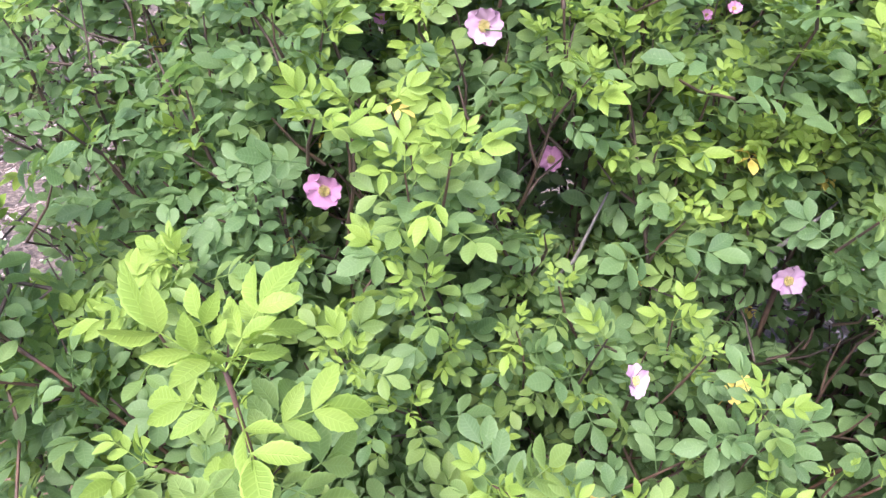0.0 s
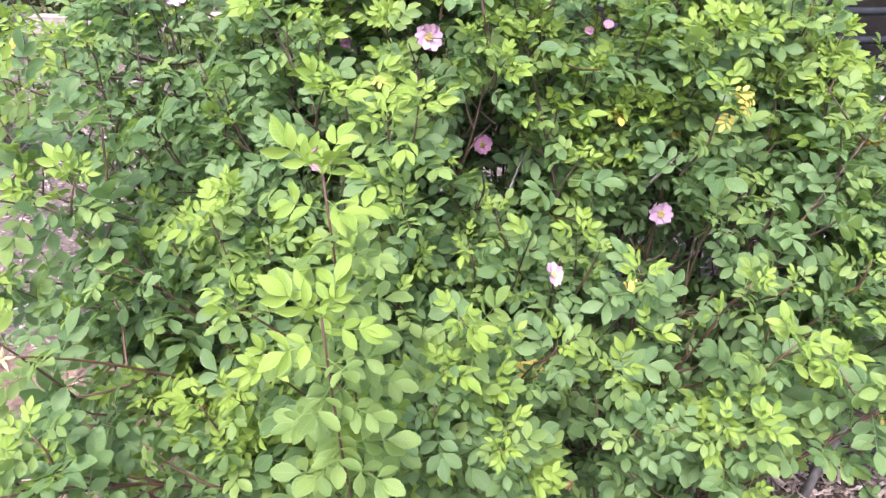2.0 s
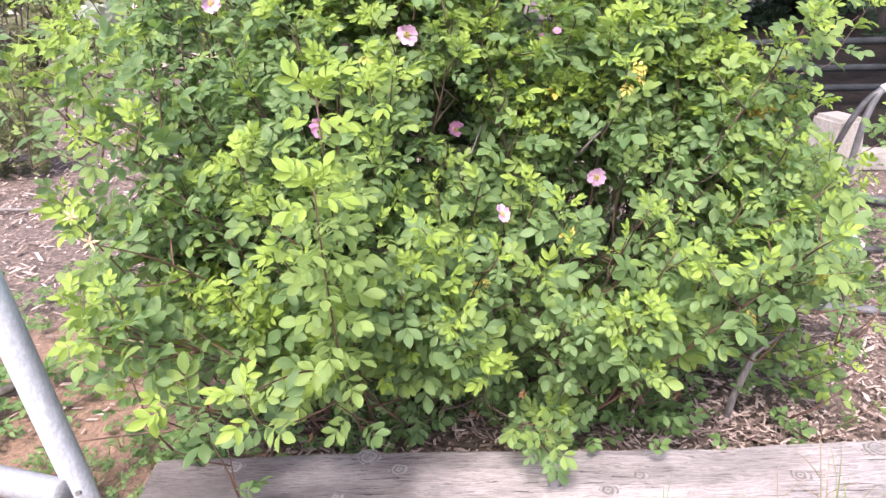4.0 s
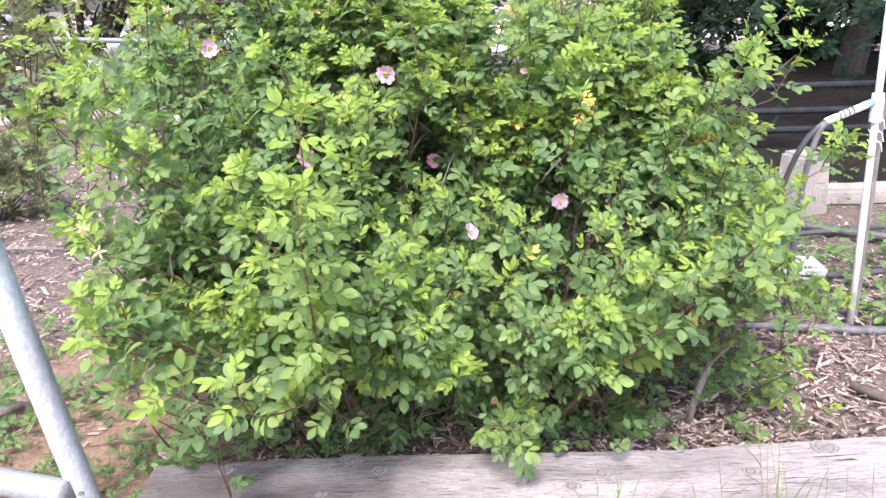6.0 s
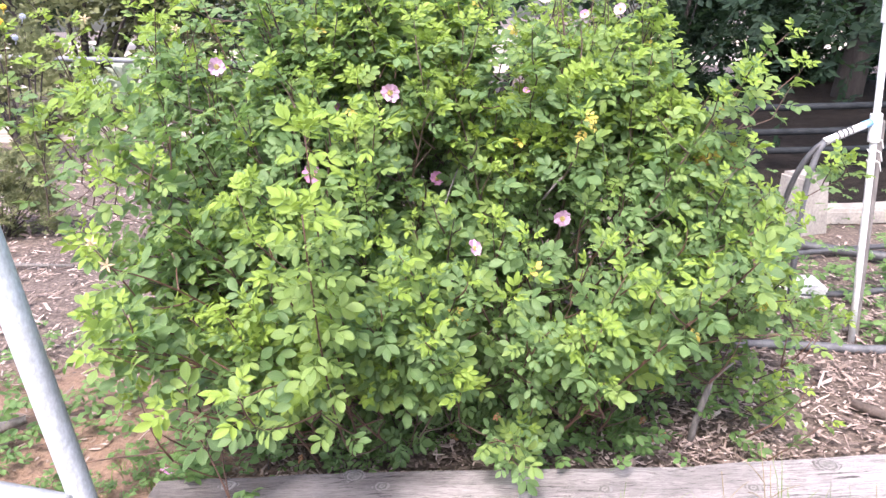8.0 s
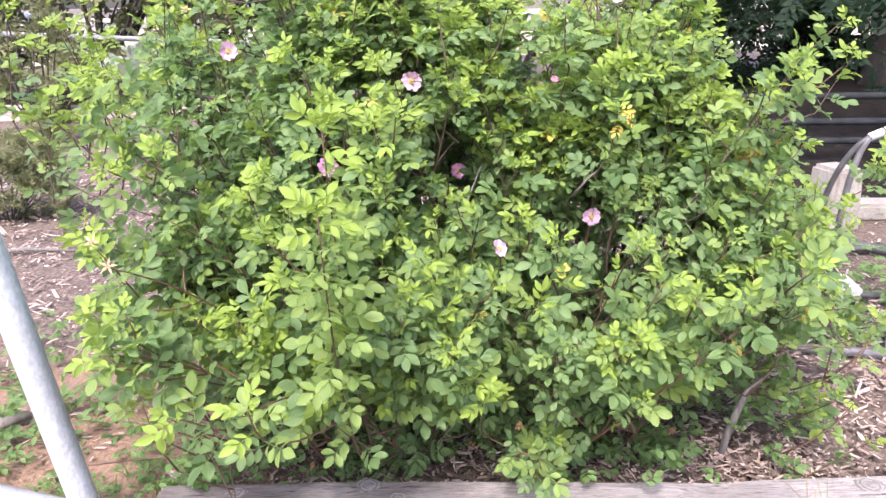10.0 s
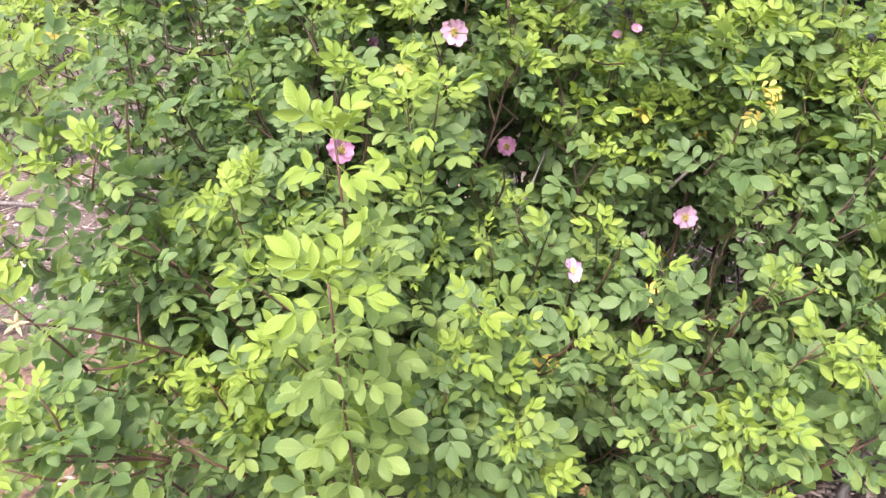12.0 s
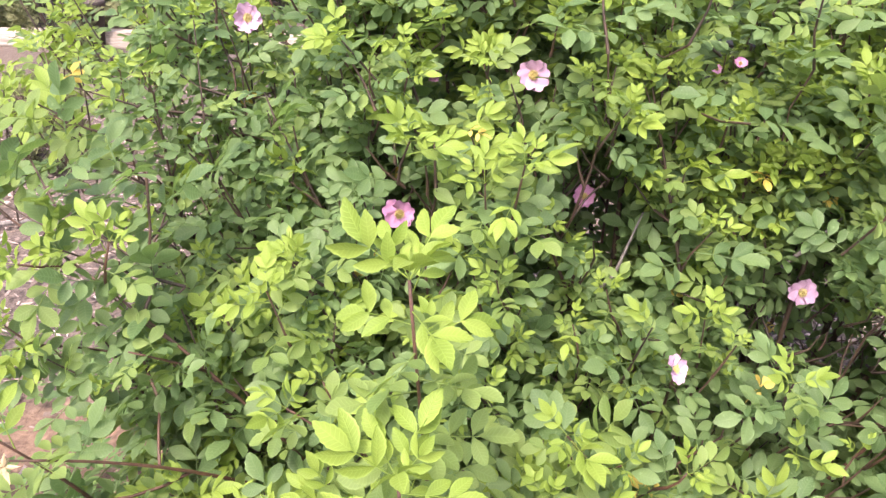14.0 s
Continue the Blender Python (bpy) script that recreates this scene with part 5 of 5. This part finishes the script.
def build_dead_twigs(bush):
    for pts in (((0.385, 0.75, 0.60), (0.415, 0.74, 0.64), (0.46, 0.76, 0.67)), ((-0.33, 0.86, 0.66), (-0.28, 0.82, 0.67), (-0.22, 0.84, 0.665)), ((0.12, 0.78, 0.52), (0.155, 0.74, 0.60), (0.19, 0.76, 0.68)), ((0.62, 0.56, 0.40), (0.68, 0.50, 0.45), (0.72, 0.47, 0.52))):
        V, T = tube(np.array(pts) - np.array(BUSH), [0.003, 0.0026, 0.0014], 6)
        part("dead_twig", tri_mesh("dead_twig", V, T, [M_STICK], smooth=True), bush, "bare grey dead twig")


bush = build_bush()
build_dead_twigs(bush)
build_flowers(bush)
build_spent(bush)


# ---- low plants ----
def leaf_cloud(P, Y, Z, S, seed, mats, idx=None, name="leaves", pool=None):
    """Many leaves at once, as arrays, out of a pool of leaf shapes."""
    F = frames(Y, Z)
    Vs, Ts, Us, Is, o = [], [], [], [], 0
    pool = pool or LOW
    var = np.random.default_rng(seed).integers(0, len(pool), len(P))
    for v, (V, T, U) in enumerate(pool):
        sel = np.flatnonzero(var == v)
        W = np.einsum("nij,kj->nki", F[sel] * S[sel][:, None, None], V) + P[sel][:, None]
        Vs.append(W.reshape(-1, 3))
        Ts.append((T[None] + o + len(V) * np.arange(len(sel))[:, None, None]).reshape(-1, 3))
        Us.append(np.tile(U, (len(sel), 1)))
        Is.append(np.repeat(idx[sel] if idx is not None else np.zeros(len(sel), int), len(T)))
        o += len(V) * len(sel)
    return tri_mesh(name, np.vstack(Vs), np.vstack(Ts), mats, np.concatenate(Is), np.vstack(Us), True)


def build_weeds():
    P, Y, Z, S = [], [], [], []
    for cx, cy, rad, n, h in ((-0.75, 1.0, 0.16, 120, 0.16), (-0.60, 0.71, 0.06, 60, 0.03), (-0.76, 0.63, 0.045, 120, 0.02), (-1.0, 0.90, 0.09, 80, 0.10), (-0.80, 0.95, 0.07, 40, 0.06), (-0.48, 0.64, 0.06, 60, 0.08), (-0.40, 0.60, 0.07, 36, 0.09), (-0.56, 0.60, 0.06, 110, 0.035), (-0.68, 0.55, 0.03, 70, 0.02), (-0.46, 0.55, 0.05, 30, 0.04), (-0.90, 0.72, 0.06, 36, 0.05), (-0.48, 0.95, 0.14, 140, 0.2),
                              (-1.05, 1.35, 0.12, 60, 0.12), (0.5, 0.78, 0.12, 110, 0.09), (0.36, 0.64, 0.08, 70, 0.05), (0.56, 0.62, 0.07, 50, 0.05), (0.80, 0.55, 0.03, 16, 0.12), (0.92, 0.60, 0.03, 14, 0.10), (1.55, 1.35, 0.2, 70, 0.12), (1.30, 1.2, 0.12, 40, 0.10),
                              (1.75, 1.3, 0.2, 140, 0.12), (1.72, 1.62, 0.12, 70, 0.10), (1.6, 1.12, 0.12, 60, 0.08), (-0.35, 0.65, 0.12, 60, 0.12), (1.75, 2.3, 0.14, 50, 0.2), (2.2, 2.25, 0.12, 40, 0.18)):
        for _ in range(int(n * (0.42 if cx < 0 else 0.55))):
            P.append((cx + rng.normal(0, rad * 0.7), cy + rng.normal(0, rad), abs(rng.normal(0, h)) * 0.8 + 0.012))
            a = rng.uniform(0, 6.28)
            Y.append((math.cos(a), math.sin(a), rng.uniform(-0.1, 0.5)))
            Z.append(rng.normal(0, 0.3, 3) + np.array([0, -0.2, 1]))
            S.append(rng.uniform(0.022, 0.035) if h < 0.04 else rng.uniform(0.045, 0.075))
    me = leaf_cloud(np.array(P), np.array(Y), np.array(Z), np.array(S), 3, [M_WEED], name="low_weeds")
    tagged(new("low_weeds", me), "low green weeds and suckers on the soil", "weeds", kind="stuff")


build_weeds()


def build_grass():
    pieces = []
    for cx, cy, n, h in ((0.405, 0.2, 8, 0.13), (0.43, 0.19, 4, 0.09), (0.675, 0.2, 4, 0.15), (0.59, 0.2, 6, 0.07), (0.74, 0.2, 5, 0.08), (0.82, 0.2, 5, 0.07), (0.97, 0.2, 7, 0.06), (0.28, 0.185, 8, 0.06), (-0.95, 0.6, 14, 0.07), (-0.62, 0.68, 10, 0.06), (-0.55, 0.6, 10, 0.05),
                         (-0.72, 0.60, 16, 0.05), (-0.80, 0.56, 14, 0.05), (-0.66, 0.56, 12, 0.04)):
        for _ in range(n):
            b2 = np.array([cx + rng.normal(0, 0.02), cy + rng.normal(0, 0.012), 0.0])
            hh = h * rng.uniform(0.5, 1.2) + (0.1 if cy < 0.3 else 0)
            t = b2 + np.array([rng.normal(0, 0.35) * h, rng.normal(0, 0.3) * h, hh])
            c = bezier(b2, b2 + np.array([0, 0, hh * 0.7]), t, 6)
            w = np.array([rng.normal(), rng.normal(), 0])
            w /= np.linalg.norm(w)
            wd = np.array([1, 1, 0.85, 0.65, 0.4, 0.05])[:, None] * rng.uniform(0.0013, 0.0023)
            V = np.vstack([c - w * wd, c + w * wd])
            T = [(i, i + 1, i + 7) for i in range(5)] + [(i, i + 7, i + 6) for i in range(5)]
            pieces.append((V, np.array(T)))
    V, T = join(pieces)
    tagged(new("grass", tri_mesh("grass", V, T, [M_GRASS], smooth=True)), "thin green grass blades by the timber edging", "grass", kind="stuff")


build_grass()


def build_dry_stalks():
    """Thin dry grass stalks with a few side stems, in front of the timber."""
    straw = plain("dry_straw", [(0.3, (0.16, 0.12, 0.07)), (0.7, (0.30, 0.24, 0.14))], 60, 0.8)
    r = np.random.default_rng(41)
    for x, h in ((0.62, 0.24), (0.685, 0.27), (0.70, 0.22), (0.90, 0.17), (0.98, 0.16), (0.50, 0.15)):
        foot = np.array([x, 0.185, -0.01])
        top = foot + np.array([r.normal(0, 0.03), r.normal(0, 0.02), h])
        stem = bezier(foot, (foot + top) / 2 + np.array([r.normal(0, 0.012), 0, 0]), top, 8)
        pieces = [tube(stem, np.linspace(0.0013, 0.0007, 8), 5)]
        for k in range(3):
            q = stem[3 + k]
            e = q + np.array([r.choice((-1, 1)) * r.uniform(0.02, 0.05), r.normal(0, 0.01), r.uniform(0.02, 0.06)])
            pieces.append(tube(bezier(q, (q + e) / 2 + np.array([0, 0, 0.01]), e, 5), np.linspace(0.0009, 0.0005, 5), 4))
        V, T = join([(v - foot, t) for v, t in pieces])
        ob = new("dry_stalk", tri_mesh("dry_stalk", V, T, [straw], smooth=True))
        ob.location = foot
        tagged(ob, "thin dry tan grass stalk by the timber edging", "grass stalk", "dry stalks by the edging")


build_dry_stalks()


def build_petals():
    me = petal_mesh(M_PETAL)
    for x, y, z, rot in ((-0.505, 0.625, 0.028, 20), (-0.515, 0.655, 0.03, 140)):
        ob = new("fallen_petal", me)
        ob.matrix_basis = pose(x, y, z, -14, 10, rot) @ Matrix.Scale(0.02, 4)
        tagged(ob, "single pink rose petal fallen on the soil", "petal", "fallen petals")


build_petals()


# ---- background plants ----
def spray(seed):
    """A far twig of six folded leaves, 1 long."""
    r = np.random.default_rng(seed)
    V, T, U = [], [], []
    for k in range(6):
        a, f = (k % 2 * 2 - 1) * r.uniform(0.5, 1.1), 0.12 * k
        y = np.array([math.sin(a), math.cos(a), r.normal(0, 0.25)]) * 0.36 * r.uniform(0.8, 1.2)
        x = np.array([math.cos(a), -math.sin(a), r.normal(0, 0.4)]) * 0.10
        o = len(V)
        b2 = np.array([0, f, -0.1 * f])
        V += [b2, b2 + y * 0.45 - x, b2 + y * 0.5 + np.array([0, 0, -0.04]), b2 + y * 0.45 + x, b2 + y]
        T += [(o, o + 2, o + 1), (o, o + 3, o + 2), (o + 1, o + 2, o + 4), (o + 2, o + 3, o + 4)]
        U += [(0.5, 0), (0, 0.5), (0.5, 0.5), (1, 0.5), (0.5, 1)]
    return np.array(V), np.array(T), np.array(U)


SPRAY = [spray(k) for k in range(6)]


def shrub(name, c, size, n, leaf, mat, label, seed, long=False, trunk=0.0, over=(0, 0, 0), full=1.05):
    """A far shrub or low tree: stems and a crown of leaf clumps with gaps."""
    r = np.random.default_rng(seed)
    ob = empty(name, c, label, "shrub" if not trunk else "tree")
    clumps = r.uniform(-1, 1, (int(n / 45) + 4, 3))
    clumps = clumps[np.linalg.norm(clumps, axis=1) < full]
    C = clumps[r.integers(0, len(clumps), n)] * (np.array(size) * 0.5)
    C += np.array(over)
    C[:, 2] += size[2] * 0.5 + trunk
    P = C + r.normal(0, 1, (n, 3)) * np.array(size) * 0.055
    P[:, 2] = np.maximum(P[:, 2], 0.02)
    Y = (P - np.array([0, 0, trunk + size[2] * 0.2])) / np.array(size) + r.normal(0, 0.35, (n, 3))
    if long:
        Y[:, 2] = Y[:, 2] * 0.3 + 0.8
    Z = r.normal(0, 0.4, (n, 3)) + np.array([0, -0.2, 1.0])
    S = leaf * r.uniform(0.7, 1.3, n)
    part("crown", leaf_cloud(P, Y, Z, S, seed, [mat], name="crown", pool=[leaflet(1)] if long else SPRAY), ob)
    pieces = []
    for k in clumps[:22]:
        e = k * np.array(size) * 0.5 + np.array([0, 0, size[2] * 0.5 + trunk]) + np.array(over)
        st = np.array([k[0] * 0.06, k[1] * 0.06, trunk])
        rr = max(0.003, 0.010 * size[2])
        pieces.append(tube(bezier(st, st * 0.5 + e * 0.5 + np.array([0, 0, 0.1 * size[2]]), e, 8), np.linspace(rr, rr * 0.25, 8), 6))
    if trunk:
        pieces.append(tube(bezier((0, 0, -0.1), (0.03, 0.02, trunk * 0.6), (0.35, 0, trunk * 1.6), 8), np.linspace(0.17, 0.12, 8), 12))
    V, T = join(pieces)
    part("trunk", tri_mesh("trunk", V, T, [M_BARK], smooth=True), ob)
    return ob


shrub("hedge_shrub", (-6.5, 8.6, 0), (3.8, 2.2, 3.2), 4300, 0.25, M_OLIVE, "dense olive green shrub behind the pipe fence", 11, full=1.5)
shrub("hedge_shrub", (-3.4, 8.4, 0), (3.8, 2.2, 3.2), 4300, 0.25, M_OLIVE, "dense olive green shrub behind the pipe fence", 12, full=1.5)
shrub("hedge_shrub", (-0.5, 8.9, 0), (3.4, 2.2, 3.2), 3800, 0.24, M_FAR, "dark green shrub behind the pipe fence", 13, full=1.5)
shrub("olive_shrub", (-2.75, 5.3, 0), (0.9, 0.8, 1.25), 1100, 0.09, M_OLIVE, "loose olive green shrub by the far edging", 16)
shrub("silver_shrub", (-2.35, 6.7, 0), (0.9, 0.7, 0.5), 900, 0.16, M_SILVER, "grey green spiky low shrub behind the edging", 14, True)
shrub("low_shrub", (-1.95, 2.95, 0), (0.7, 0.5, 0.40), 1700, 0.055, M_OLIVE, "small dry olive green shrub on the mulch", 15)
# Crown carried forward overhead, out of view, to shade bed and fence.
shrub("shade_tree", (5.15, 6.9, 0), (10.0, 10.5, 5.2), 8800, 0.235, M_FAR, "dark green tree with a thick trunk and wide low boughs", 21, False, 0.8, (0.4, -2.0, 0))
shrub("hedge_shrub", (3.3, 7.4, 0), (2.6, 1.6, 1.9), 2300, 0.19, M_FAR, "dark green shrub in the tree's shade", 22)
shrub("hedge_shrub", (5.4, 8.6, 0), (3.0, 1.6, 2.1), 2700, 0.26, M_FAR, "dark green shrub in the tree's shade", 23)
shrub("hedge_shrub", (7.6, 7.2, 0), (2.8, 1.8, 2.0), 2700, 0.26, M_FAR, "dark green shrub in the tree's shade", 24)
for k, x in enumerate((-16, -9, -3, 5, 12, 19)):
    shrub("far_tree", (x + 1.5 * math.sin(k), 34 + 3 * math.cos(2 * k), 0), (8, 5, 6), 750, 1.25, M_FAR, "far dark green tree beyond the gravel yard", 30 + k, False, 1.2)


def build_far_flowers():
    """Small round flower heads on the olive shrub behind the bush."""
    gold = plain("yellow_flower_head", [(0.3, (0.62, 0.42, 0.03)), (0.7, (0.75, 0.55, 0.08))], 60, 0.7)
    pale = plain("pale_blue_flower_head", [(0.3, (0.30, 0.34, 0.42)), (0.7, (0.42, 0.46, 0.54))], 60, 0.7)
    for k, (x, z, mat, label) in enumerate(((-2.62, 1.17, gold, "small yellow flower head on the olive shrub"), (-2.58, 0.955, pale, "small pale blue flower head on the olive shrub"),
                                           (-2.66, 1.07, gold, "small yellow flower head on the olive shrub"), (-2.50, 1.10, pale, "small pale blue flower head on the olive shrub"))):
        pieces = [tube([(0, 0, -0.05), (0.004, 0, -0.02), (0, 0, 0)], [0.003, 0.003, 0.006], 5)]
        for j in range(26):
            a, h = j * 2.4, 1 - 2 * (j + 0.5) / 26
            d = np.array([math.sqrt(1 - h * h) * math.cos(a), math.sqrt(1 - h * h) * math.sin(a), h])
            pieces.append(tube([d * 0.006, d * 0.017, d * 0.024], [0.004, 0.006, 0.002], 5))
        V, T = join(pieces)
        ob = new("flower_head", tri_mesh("flower_head", V, T, [mat], smooth=True))
        ob.matrix_basis = pose(x, 4.98, z, 8 * k - 10, 5, 40 * k)
        tagged(ob, label, "flower", "far flower heads")


build_far_flowers()
